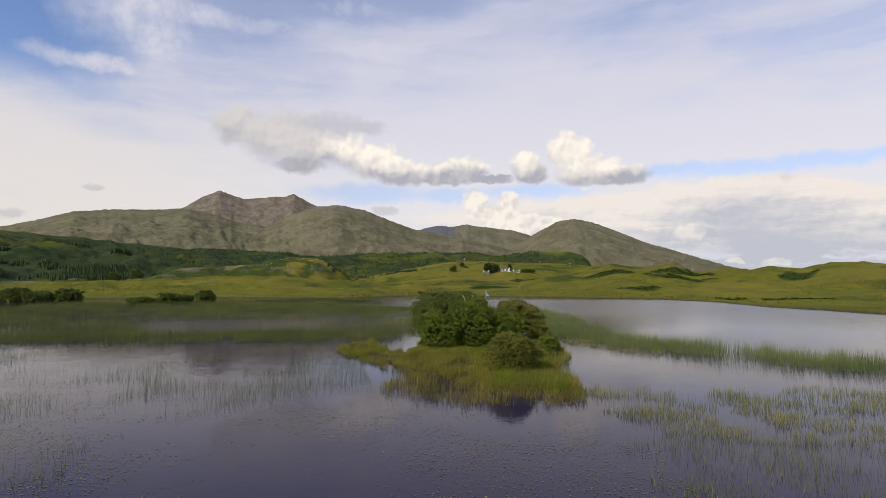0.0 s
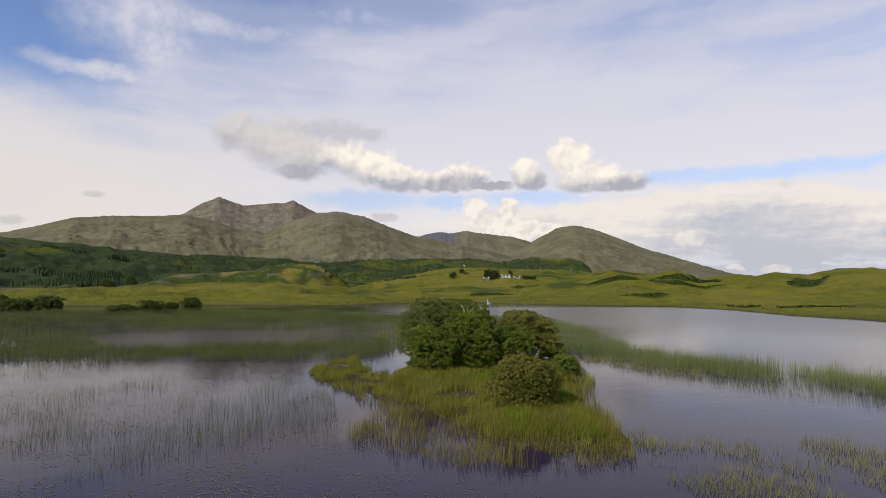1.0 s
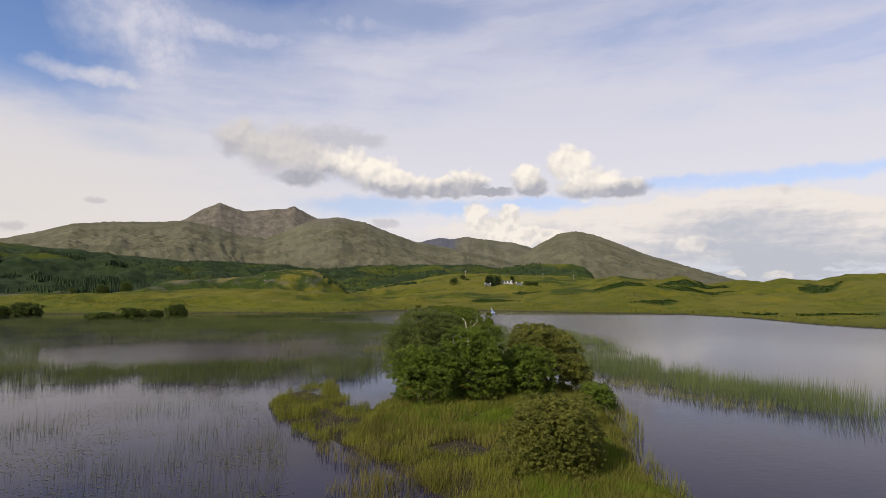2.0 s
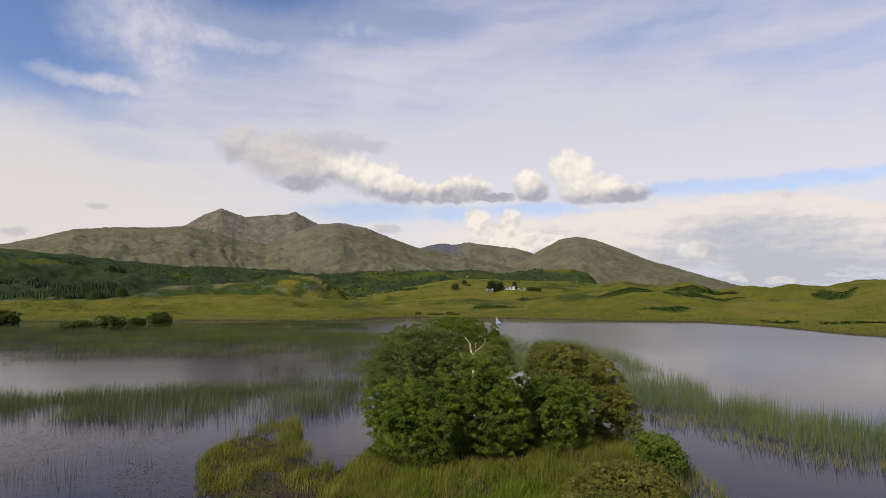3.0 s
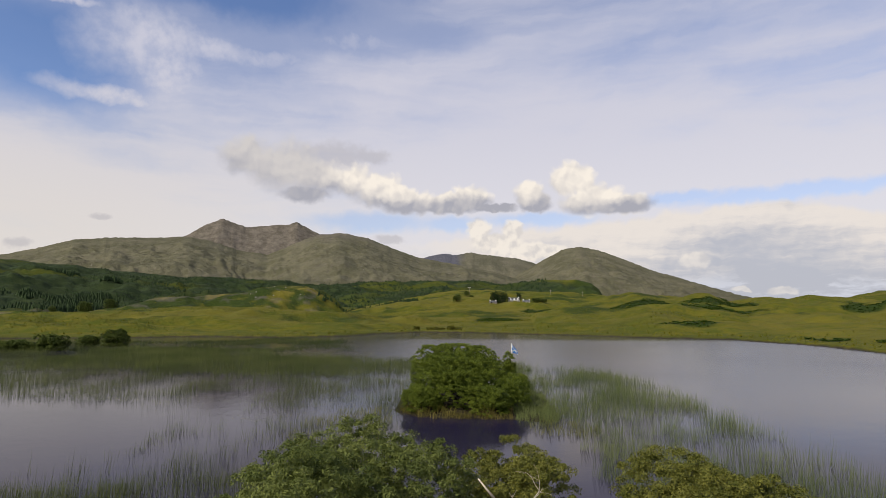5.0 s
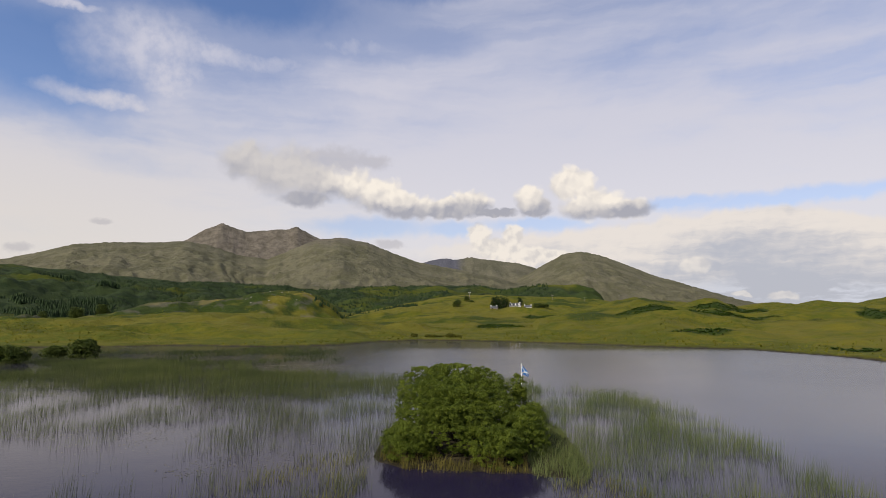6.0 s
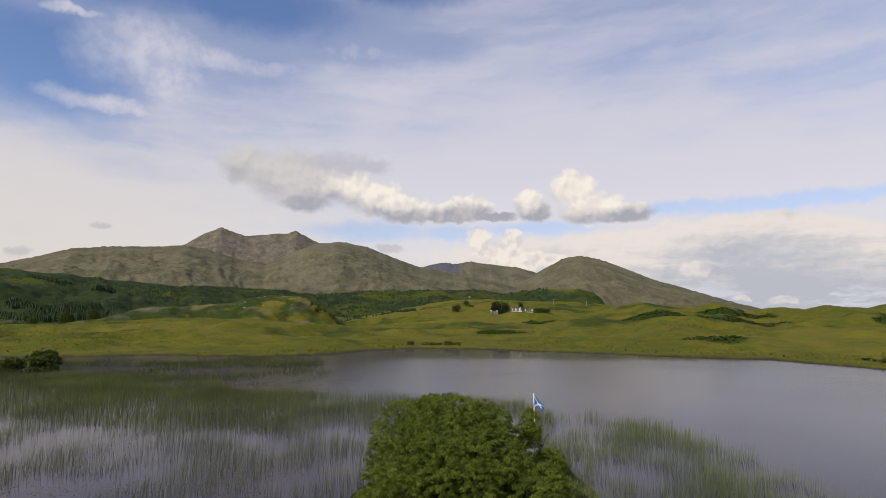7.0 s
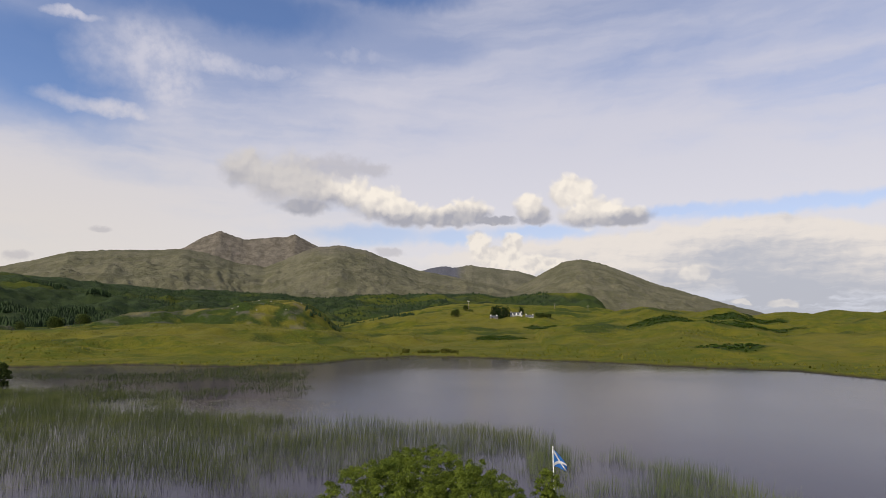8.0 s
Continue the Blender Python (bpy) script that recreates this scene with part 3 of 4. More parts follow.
# ---------------------------------------------------------------- plants
def scatter(poly, density, seed, clump=0.25, lean=0.35, holes=(), edge=0.0):
    """Random places in a polygon, thinned by patchy noise, kept out of the holes."""
    gen = np.random.default_rng(seed)
    xs, ys = [p[0] for p in poly], [p[1] for p in poly]
    n = int((max(xs) - min(xs)) * (max(ys) - min(ys)) * density)
    x, y = gen.uniform(min(xs), max(xs), n), gen.uniform(min(ys), max(ys), n)
    d = rim(x, y, poly)
    keep = d > -edge * (fbm(x * 0.35, y * 0.35, seed, 3) - 0.35) * 2
    keep &= gen.random(n) < ease(fbm(x * clump, y * clump, seed + 3, 4, 0.6), lean - 0.1, lean + 0.25)
    for h in holes:
        keep &= ~inside(x, y, h)
    return x[keep], y[keep]


def blades(name, x, y, z, height, width, mat, seed, bend=0.25, wind=(0.12, -0.02), stalk=False):
    """Many blades in one mesh: a bent quad and a tip each, or, for stalks, one slender spike."""
    gen = np.random.default_rng(seed)
    n = len(x)
    h = height * gen.uniform(0.5, 1.2, n) * (0.15 + 1.7 * fbm(x * 1.1, y * 1.1, seed, 3))
    w = width * gen.uniform(0.6, 1.3, n)
    turn = gen.uniform(0, math.pi, n)
    side = np.stack([np.cos(turn), np.sin(turn), np.zeros(n)], -1) * w[:, None] * 0.5
    tip = np.stack([gen.normal(wind[0], bend, n) * h, gen.normal(wind[1], bend, n) * h, h], -1)
    foot = np.stack([x, y, z - 0.05], -1)
    mid = foot + tip * np.array([0.35, 0.35, 0.58])
    v = np.stack([foot - side, foot + side, mid + side * 0.8, mid - side * 0.8, foot + tip], 1).reshape(-1, 3)
    if stalk:
        v = np.stack([foot - side, foot + side, foot + tip], 1).reshape(-1, 3)
        return new(name, mesh_of(name, v, [np.arange(n * 3).reshape(n, 3)], mat))
    i = np.arange(n)[:, None] * 5
    return new(name, mesh_of(name, v, [i + np.array([0, 1, 2, 3]), i + np.array([3, 2, 4])], mat))


def limb(bm, p, q, r0, r1, sides=7):
    """A tapered round limb from p to q."""
    p, q = Vector(p), Vector(q)
    axis = (q - p).normalized()
    u = axis.orthogonal().normalized()
    w = axis.cross(u)
    rings = []
    for c, r in ((p, r0), (q, r1)):
        rings.append([bm.verts.new(c + (u * math.cos(k) + w * math.sin(k)) * r) for k in (2 * math.pi * j / sides for j in range(sides))])
    for j in range(sides):
        bm.faces.new((rings[0][j], rings[0][(j + 1) % sides], rings[1][(j + 1) % sides], rings[1][j]))
    bm.faces.new(rings[1])
    bm.faces.new(rings[0][::-1])


def branchy(bm, p, way, length, radius, depth, gen, spread=0.6):
    """A limb of bending pieces that forks."""
    p, way = Vector(p), Vector(way).normalized()
    pieces = 3
    for k in range(pieces):
        way = (way + Vector(gen.normal(0, 0.16, 3))).normalized()
        q = p + way * length / pieces
        r1 = radius * (1 - 0.45 * (k + 1) / pieces)
        limb(bm, p, q, radius * (1 - 0.45 * k / pieces), r1, 6 if depth else 5)
        p = q
        if depth > 0 and k:
            for _ in range(2 if k == pieces - 1 else 1):
                branchy(bm, p, way + Vector(gen.normal(0, spread, 3)), length * gen.uniform(0.5, 0.75), r1 * 0.7, depth - 1, gen, spread)


def leaves_at(centres, radii, per, leaf, gen, squash=0.8, slim=0.55):
    """Small pointed leaves in round clumps, mostly on their outsides; points and faces."""
    n = len(centres) * per
    c, r = np.repeat(centres, per, 0), np.repeat(radii, per)
    d = gen.normal(size=(n, 3))
    d /= np.linalg.norm(d, axis=1)[:, None]
    d[:, 2] = np.where(d[:, 2] < -0.3, -d[:, 2], d[:, 2])
    out = np.where(gen.random(n) < 0.8, gen.uniform(0.62, 1.08, n), gen.uniform(0.2, 1.35, n))
    spot = c + d * (r * out)[:, None] * np.array([1, 1, squash])
    normal = d * 0.75 + gen.normal(size=(n, 3)) * 0.5 + np.array([0, 0, 0.25])
    normal /= np.linalg.norm(normal, axis=1)[:, None]
    along = np.cross(normal, gen.normal(size=(n, 3)))
    along /= np.linalg.norm(along, axis=1)[:, None]
    across = np.cross(normal, along)
    s = leaf * gen.uniform(0.55, 1.25, n)[:, None]
    v = np.stack([spot - along * s + across * s * slim * 1.2, spot - along * s * 0.8 - across * s * slim * 1.2, spot + along * s * 1.35], 1).reshape(-1, 3)
    return v, np.arange(n * 3).reshape(n, 3)


def leafy_tree(name, base, top, half, mat, label, seed, clumps=260, per=150, leaf=0.075, skirt=0.25, lobes=5, category="tree", group="", tuft=0.30, slim=0.55):
    """A broadleaf tree: stems, limbs and an uneven crown of leaf clumps. half: crown half widths in x and y."""
    gen = np.random.default_rng(seed)
    thing = new(name)
    thing.location = base
    # lobes make the crown's outline uneven
    height = top - base[2]
    low = height * skirt
    body = np.array([half[0], half[1], (height - low) / 2])
    mids = [np.array([0, 0, (low + height) / 2])]
    sizes = [body * np.array([0.92, 0.92, 0.97])]
    for k in range(lobes):
        a, f = 2 * math.pi * (k + gen.uniform(0, 0.7)) / lobes, gen.uniform(0.42, 0.62)
        size = body * gen.uniform(0.40, 0.56)
        zc = gen.uniform(max(0, low) + size[2] * 0.8, max(0, low) + (height - max(0, low)) * 0.70)
        mids.append(np.array([math.cos(a) * half[0] * f, math.sin(a) * half[1] * f, zc]))
        sizes.append(size)
    share = np.array([s[0] * s[2] for s in sizes]) * np.array([1.2] + [1.0] * lobes)
    pick = gen.choice(len(mids), clumps, p=share / share.sum())
    d = gen.normal(size=(clumps, 3))
    d /= np.linalg.norm(d, axis=1)[:, None]
    d[:, 2] = np.where(d[:, 2] < -0.75, -d[:, 2], d[:, 2])
    grow = 0.84 + 0.28 * fbm(d[:, 0] * 3.2 + 3 * d[:, 2] + pick, d[:, 1] * 3.2 - 2 * d[:, 2], seed, 3)
    depth = gen.uniform(0.55, 1.0, clumps) ** 0.35
    centres = np.array(mids)[pick] + d * np.array(sizes)[pick] * (depth * grow)[:, None]
    centres[:, 2] = centres[:, 2].clip(0.12, height * 0.98)
    radii = gen.uniform(0.5, 1.2, clumps) * tuft
    v, q = leaves_at(centres, radii, per, leaf, gen, 0.8, slim)
    # large dim leaves fill the inside, so that little light falls through
    fill = int(300 + 110 * half[0] * half[1])
    floor = max(low, 0.0)
    inner = gen.normal(size=(fill, 3)) * np.array([half[0] * 0.30, half[1] * 0.30, (height - floor) * 0.18]) + np.array([0, 0, floor + (height - floor) * 0.45])
    out = np.linalg.norm((inner - np.array([0, 0, floor + (height - floor) * 0.45])) / np.array([half[0], half[1], (height - floor) * 0.5]), axis=1)
    inner = inner[out < 0.62]
    fill = len(inner)
    inner[:, 2] = inner[:, 2].clip(0.1, height * 0.72)
    v2, q2 = leaves_at(inner, np.full(fill, 0.25), 4, max(0.10, 1.5 * leaf), gen)
    v, q = np.concatenate([v, v2]), np.concatenate([q, q2 + len(v)])
    crown = new("crown", mesh_of("crown", v, [q], mat))
    crown.parent = thing
    for k in range(4):
        a = 2 * math.pi * (k + gen.uniform(-0.2, 0.2)) / 4
        foot = (math.cos(a) * 0.18 * half[0] / 2, math.sin(a) * 0.18 * half[1] / 2, -0.3)
        bm = bmesh.new()
        branchy(bm, foot, (math.cos(a) * 0.5, math.sin(a) * 0.5, 1.0), height * 0.42, 0.040 * height / 2.2, 2, gen, 0.4)
        part("stem", bm, BARK, thing, "", True)
    return tagged(thing, label, category, group)


# ---- the wooded island
leafy_tree("alder_tree", (-2.5, 64.3, 0.4), 4.05, (2.35, 2.2), ALDER, "low dense dark green alder before the willow", 3, 840, 130, 0.033, -0.3, 6, tuft=0.21)
leafy_tree("willow_tree", (-3.2, 72.6, 0.4), 6.5, (3.4, 4.4), WILLOW, "broad grey-green willow behind the bleached dead tree", 4, 2500, 117, 0.036, -0.15, 9, slim=0.36, tuft=0.21)
leafy_tree("alder_tree", (0.95, 66.2, 0.4), 5.4, (2.25, 2.5), ALDER, "dense dark green alder on the small island", 5, 1000, 130, 0.033, -0.2, 6, tuft=0.21)
leafy_tree("sallow_tree", (6.3, 73.8, 0.4), 5.2, (3.1, 4.8), ROWAN, "rounded bronze-green sallow over the water", 6, 1900, 125, 0.033, -0.3, 9, tuft=0.21)
leafy_tree("sallow_bush", (3.75, 50.6, 0.3), 3.5, (2.35, 2.4), ROWAN, "round bronze-green bush among tall sedge", 7, 2100, 62, 0.027, -0.45, 4, "bush", tuft=0.10)
leafy_tree("sallow_bush", (4.4, 67.6, 0.3), 4.0, (2.2, 2.2), ALDER, "dark green bush between the alder and the sallow", 18, 660, 120, 0.033, -0.4, 5, "bush", tuft=0.20)
leafy_tree("sallow_bush", (8.3, 70.0, 0.3), 2.9, (1.3, 1.8), ROWAN, "lower bronze-green bush hanging over the water", 14, 300, 105, 0.033, -0.4, 4, "bush", tuft=0.18)
leafy_tree("sallow_bush", (5.3, 58.3, 0.3), 2.0, (2.1, 2.3), ROWAN, "low bronze-green bush behind the round bush", 8, 950, 58, 0.027, -0.5, 3, "bush", tuft=0.10)
leafy_tree("sallow_bush", (8.6, 63.8, 0.3), 1.9, (1.15, 1.7), ALDER, "small dark green bush by the water", 19, 460, 60, 0.027, -0.5, 3, "bush", tuft=0.11)
leafy_tree("sallow_bush", (0.9, 77.2, 0.3), 4.75, (2.0, 3.5), ROWAN, "bronze-green bush at the island's far end", 9, 720, 120, 0.033, -0.3, 6, "bush", tuft=0.21)
leafy_tree("sallow_tree", (-2.0, 117.3, 0.1), 5.25, (5.3, 9.4), DOME, "broad domed bright green sallow on its own islet", 10, 3800, 140, 0.035, -0.5, 12, tuft=0.23)
leafy_tree("sallow_bush", (1.0, 109.2, 0.1), 2.5, (2.0, 2.6), DOME, "low green bush before the domed sallow", 15, 400, 115, 0.035, -0.4, 4, "bush", tuft=0.22)
leafy_tree("sallow_bush", (-5.0, 110.6, 0.1), 2.2, (2.0, 2.6), DOME, "low green bush at the foot of the domed sallow", 16, 400, 115, 0.035, -0.4, 4, "bush", tuft=0.22)
leafy_tree("sallow_bush", (3.1, 113.0, 0.1), 3.1, (2.0, 3.6), DOME, "lower bright green bush beside the domed sallow", 13, 480, 115, 0.035, -0.4, 4, "bush", tuft=0.23)
leafy_tree("sallow_bush", (4.5, 121.0, 0.1), 2.2, (1.3, 2.2), DOME, "small green bush below the flagpole", 17, 200, 90, 0.036, -0.4, 3, "bush", tuft=0.20)
leafy_tree("birch_sapling", (3.5, 124.4, 0.1), 4.4, (0.9, 1.0), DOME, "slim light green sapling beside the flagpole", 12, 240, 55, 0.040, 0.2, 3, tuft=0.17)

# ---- sedge, reeds and lily pads
POOL = [(-58, 101), (-47, 87), (-38, 82), (-28, 87), (-22, 94), (-24, 103), (-34, 114), (-46, 114), (-57, 106)]
WEST_LOBE = [(-16, 50), (-6.2, 50), (-5.6, 62), (-5.6, 75), (-16, 75)]
HOLLOW = [(-1.6, 53.4), (-0.2, 52.4), (1.0, 52.0), (1.5, 53.2), (0.8, 54.2), (-0.6, 54.6), (-1.5, 54.2)]
x, y = scatter(ISLAND, 330, 101, 0.9, 0.43, (HOLLOW, WEST_LOBE), 1.3)
blades("sedge", x, y, lie(x, y)[0], 0.48, 0.018, SEDGE, 201, 0.20)
tagged(bpy.data.objects["sedge"], "tall yellow-green sedge covering the island", "sedge", kind="stuff")
x, y = scatter(ISLAND, 160, 113, 0.35, 0.46, (HOLLOW, WEST_LOBE), 1.3)
blades("sedge", x, y, lie(x, y)[0], 0.50, 0.018, OCHRE, 213, 0.20)
tagged(bpy.data.objects["sedge.001"], "ochre-brown sedge in patches on the island", "sedge", kind="stuff")
x, y = scatter([(2.5, 45), (4.6, 43.8), (7.1, 44.2), (7.3, 48), (6.9, 53), (7.8, 62), (5, 64), (-4.5, 62.5), (-4.2, 58), (2.6, 56), (2.2, 48)], 330, 102, 0.5, 0.33, (), 0.6)
blades("grass", x, y, lie(x, y)[0], 0.43, 0.018, LUSH, 202, 0.24)
tagged(bpy.data.objects["grass"], "lush bright green grass on the island", "grass", kind="stuff")
x, y = scatter(MARGIN, 110, 110, 0.9, 0.42, (), 0.8)
blades("sedge", x, y, 0 * x - 0.05, 0.75, 0.016, OCHRE, 210, 0.14)
tagged(bpy.data.objects["sedge.002"], "thin ochre-green sedge standing in the water", "sedge", kind="stuff")
LOBE = [(-13.4, 72.5), (-11.2, 74), (-8.2, 67), (-5.2, 60), (-4.2, 54), (-7.4, 56), (-10.8, 61), (-12.8, 65)]
x, y = scatter(LOBE, 230, 111, 0.8, 0.42, (), 1.0)
blades("sedge", x, y, 0 * x - 0.05, 0.55, 0.017, SEDGE, 211, 0.15)
tagged(bpy.data.objects["sedge.003"], "thin yellow-green sedge spreading over the shallows", "sedge", kind="stuff")
FRINGE = [(7.4, 43.4), (8.2, 44), (8.4, 50), (8.2, 56), (10.3, 62), (10.3, 70), (8.2, 73), (8.3, 58), (6.9, 52), (7.5, 46)]
x, y = scatter(FRINGE, 90, 114, 0.9, 0.40, (), 0.8)
blades("sedge", x, y, 0 * x - 0.05, 0.75, 0.018, SEDGE, 214, 0.15)
tagged(bpy.data.objects["sedge.004"], "thin yellow-green sedge along the island's edge", "sedge", kind="stuff")
x, y = scatter([(3.0, 106.4), (5.2, 104.6), (6.8, 108), (6.8, 120), (5.4, 128), (3.0, 128), (4.0, 116)], 90, 103, 0.5, 0.3, (), 0.8)
blades("sedge", x, y, lie(x, y)[0], 0.75, 0.022, REED, 203, 0.25)
tagged(bpy.data.objects["sedge.005"], "yellow-green sedge fringing the islet", "sedge", kind="stuff")
EAST = [(9.5, 84), (12, 81), (15, 76), (17.5, 71), (21, 66), (24.5, 61), (30, 55.5), (44, 47.5), (60, 41), (60, 46), (46, 54), (34, 61.5), (28, 67.5), (24, 74), (19, 81), (13, 88), (9, 91)]
x, y = scatter(EAST, 75, 104, 0.22, 0.26, (), 1.2)
blades("reeds", x, y, 0 * x, 1.2, 0.017, REED, 204, 0.07, stalk=True)
tagged(bpy.data.objects["reeds"], "dense green belt of reeds in the eastern shallows", "reeds", kind="stuff")
EAST_FAR = [(7, 88), (13, 87), (19, 82), (21, 92), (20, 106), (21, 124), (19, 136), (14, 144), (7, 151), (4, 146), (7, 118), (8, 100)]
x, y = scatter(EAST_FAR, 55, 112, 0.2, 0.36, (), 1.5)
blades("reeds", x, y, 0 * x, 1.2, 0.014, REED, 212, 0.07, stalk=True)
tagged(bpy.data.objects["reeds.001"], "thin green reeds round the islet", "reeds", kind="stuff")
WEST = [(-90, 64), (-39, 67), (-26, 74), (-16.5, 74), (-11, 79), (-7, 90), (-7, 128), (4, 131), (8, 155), (0, 160), (-16, 163), (-37, 168), (-50, 185), (-82, 192), (-130, 190), (-130, 90)]
x, y = scatter(WEST, 24, 105, 0.16, 0.43, (POOL,), 2.0)
blades("reeds", x, y, 0 * x, 1.15, 0.016, OLIVE, 205, 0.07, stalk=True)
tagged(bpy.data.objects["reeds.002"], "wide bed of thin green reeds in the western shallows", "reeds", kind="stuff")
FAR_W = [(-75, 150), (-30, 137), (2, 140), (6, 157), (-16, 163), (-37, 168), (-50, 185), (-82, 190)]
x, y = scatter(FAR_W, 22, 120, 0.08, 0.36, (), 2.0)
blades("reeds", x, y, 0 * x, 1.05, 0.022, OLIVE, 220, 0.07, stalk=True)
tagged(bpy.data.objects["reeds.003"], "dense dark green reeds along the far edge of the bed", "reeds", kind="stuff")
FRONT_W = [(-60, 70), (-26, 73), (-14, 73), (-8, 79), (-11, 91), (-24, 87), (-38, 80), (-52, 85)]
x, y = scatter(FRONT_W, 75, 116, 0.2, 0.36, (POOL,), 1.5)
blades("reeds", x, y, 0 * x, 1.05, 0.014, OLIVE, 216, 0.07, stalk=True)
tagged(bpy.data.objects["reeds.004"], "dense front rank of thin green reeds before the pool", "reeds", kind="stuff")
FILM = [(-104, 180), (-60, 182), (-40, 174), (-28, 186), (-46, 236), (-60, 250), (-72, 226), (-104, 214)]
x, y = scatter(FILM, 9, 125, 0.06, 0.42, (), 6.0)
blades("water_plants", x, y, 0 * x, 0.45, 0.045, DEEP, 225, 0.3)
tagged(bpy.data.objects["water_plants"], "low dark green water plants in the calm western bay", "water plants", kind="stuff")
NEAR_W = [(-46, 30), (-24, 21), (-14, 27), (-17, 35), (-6, 46), (-9, 57), (-16, 66), (-46, 64)]
x, y = scatter(NEAR_W, 30, 106, 0.16, 0.45)
blades("reeds", x, y, 0 * x, 0.75, 0.011, OLIVE, 206, 0.10, stalk=True)
tagged(bpy.data.objects["reeds.005"], "sparse thin reeds in open water", "reeds", kind="stuff")
NEAR_E = [(8.8, 46), (7.8, 39.5), (10, 35), (15.8, 33), (26, 34), (30, 42), (24, 47), (15.2, 44)]
x, y = scatter(NEAR_E, 60, 107, 0.55, 0.42, (), 0.8)
blades("reeds", x, y, 0 * x, 0.38, 0.017, PALE, 207, 0.22)
tagged(bpy.data.objects["reeds.006"], "patchy pale yellow-green young reeds in shallow water", "reeds", kind="stuff")
DARK_E = [(7.0, 32), (10, 34), (16, 33.5), (28, 34), (32, 44), (40, 40), (36, 26), (22, 17), (9, 18), (7.6, 27)]
x, y = scatter(DARK_E, 42, 121, 0.3, 0.40, (), 1.0)
blades("reeds", x, y, 0 * x, 0.5, 0.012, OLIVE, 221, 0.08, stalk=True)
tagged(bpy.data.objects["reeds.007"], "thin dark green reeds in open shallow water", "reeds", kind="stuff")
x, y = scatter([(8, 31), (13, 31), (12, 27), (9, 25), (6.8, 27)], 40, 122, 0.7, 0.50)
blades("reeds", x, y, 0 * x, 0.4, 0.018, PALE, 222, 0.25)
tagged(bpy.data.objects["reeds.008"], "few pale tufts of young reeds in open water", "reeds", kind="stuff")
SPARSE_E = [(13.5, 67), (18, 63), (26, 53), (42, 43), (44, 47), (29, 56), (19.5, 66.5), (14.5, 69.5)]
x, y = scatter(SPARSE_E, 16, 123, 0.35, 0.44, (), 1.0)
blades("reeds", x, y, 0 * x, 0.75, 0.013, REED, 223, 0.08, stalk=True)
tagged(bpy.data.objects["reeds.009"], "sparse thin reeds before the eastern belt", "reeds", kind="stuff")

BESIDE = [(-13, 98), (-8, 98), (-7.0, 103), (-8.6, 111), (-12.4, 111.5), (-14, 104)]
x, y = scatter(BESIDE, 26, 117, 0.4, 0.38, (), 1.0)
blades("reeds", x, y, 0 * x, 0.6, 0.020, PALE, 217, 0.2)
tagged(bpy.data.objects["reeds.010"], "pale yellowish young reeds beside the islet", "reeds", kind="stuff")
x, y = scatter([(3.6, 102), (7, 100.4), (9, 102), (7.6, 107), (5.8, 105.4), (4.0, 104.8)], 26, 118, 0.4, 0.36, (), 0.8)
blades("reeds", x, y, 0 * x, 0.55, 0.020, PALE, 218, 0.2)
tagged(bpy.data.objects["reeds.011"], "low yellowish shoots before the islet", "reeds", kind="stuff")
x, y = scatter([(-7.2, 110.6), (-5.0, 107.4), (-1, 106.9), (2.8, 107.0), (3.0, 108.6), (-1, 108.6), (-4.5, 109.2), (-6.4, 111.6)], 90, 119, 0.5, 0.35, (), 0.4)
blades("sedge", x, y, 0 * x, 0.8, 0.020, OCHRE, 219, 0.15)
tagged(bpy.data.objects["sedge.006"], "ochre sedge hanging along the islet's edge", "sedge", kind="stuff")
BELT = [(9.2, 84), (12, 80.5), (15, 74.8), (17.5, 69.8), (20.5, 65.8), (19.5, 63.5), (16, 67), (13.2, 72), (10.2, 78)]
x, y = scatter(BELT, 34, 115, 0.4, 0.42, (), 0.8)
blades("reeds", x, y, 0 * x, 0.55, 0.022, PALE, 215, 0.2)
tagged(bpy.data.objects["reeds.012"], "low yellowish shoots in front of the reed belt", "reeds", kind="stuff")


def pads(name, x, y, size, seed):
    """Floating round leaves, five-sided."""
    gen = np.random.default_rng(seed)
    n = len(x)
    r = size * gen.uniform(0.5, 1.3, n)
    a = np.arange(5) * math.pi / 2.5
    v = np.stack([x[:, None] + r[:, None] * np.cos(a), y[:, None] + r[:, None] * np.sin(a), 0.012 + 0.012 * gen.random((n, 5))], -1).reshape(-1, 3)
    return new(name, mesh_of(name, v, [np.arange(n * 5).reshape(n, 5)], PAD))


x, y = scatter([(-60, 24), (8, 20), (9, 36), (-2, 40), (-5, 46), (-12, 62), (-18, 73), (-39, 67), (-60, 62)], 34, 108, 0.22, 0.45)
pads("lily_pads", x, y, 0.034, 208)
tagged(bpy.data.objects["lily_pads"], "scattered small brown-green lily pads afloat", "lily pads", kind="stuff")
x, y = scatter([(-44, 166), (-30, 170), (-14, 168), (-16, 178), (-34, 184), (-46, 178)], 12, 124, 0.12, 0.42)
pads("lily_pads", x, y, 0.07, 224)
tagged(bpy.data.objects["lily_pads.001"], "rafts of brown-green lily pads beyond the reeds", "lily pads", kind="stuff")
x, y = scatter([(-44, 118), (-24, 104), (-12, 106), (-11, 122), (-22, 134), (-40, 136)], 9, 109, 0.12, 0.44, (POOL,))
pads("lily_pads", x, y, 0.05, 209)
tagged(bpy.data.objects["lily_pads.002"], "rafts of brown-green lily pads beyond the pool", "lily pads", kind="stuff")


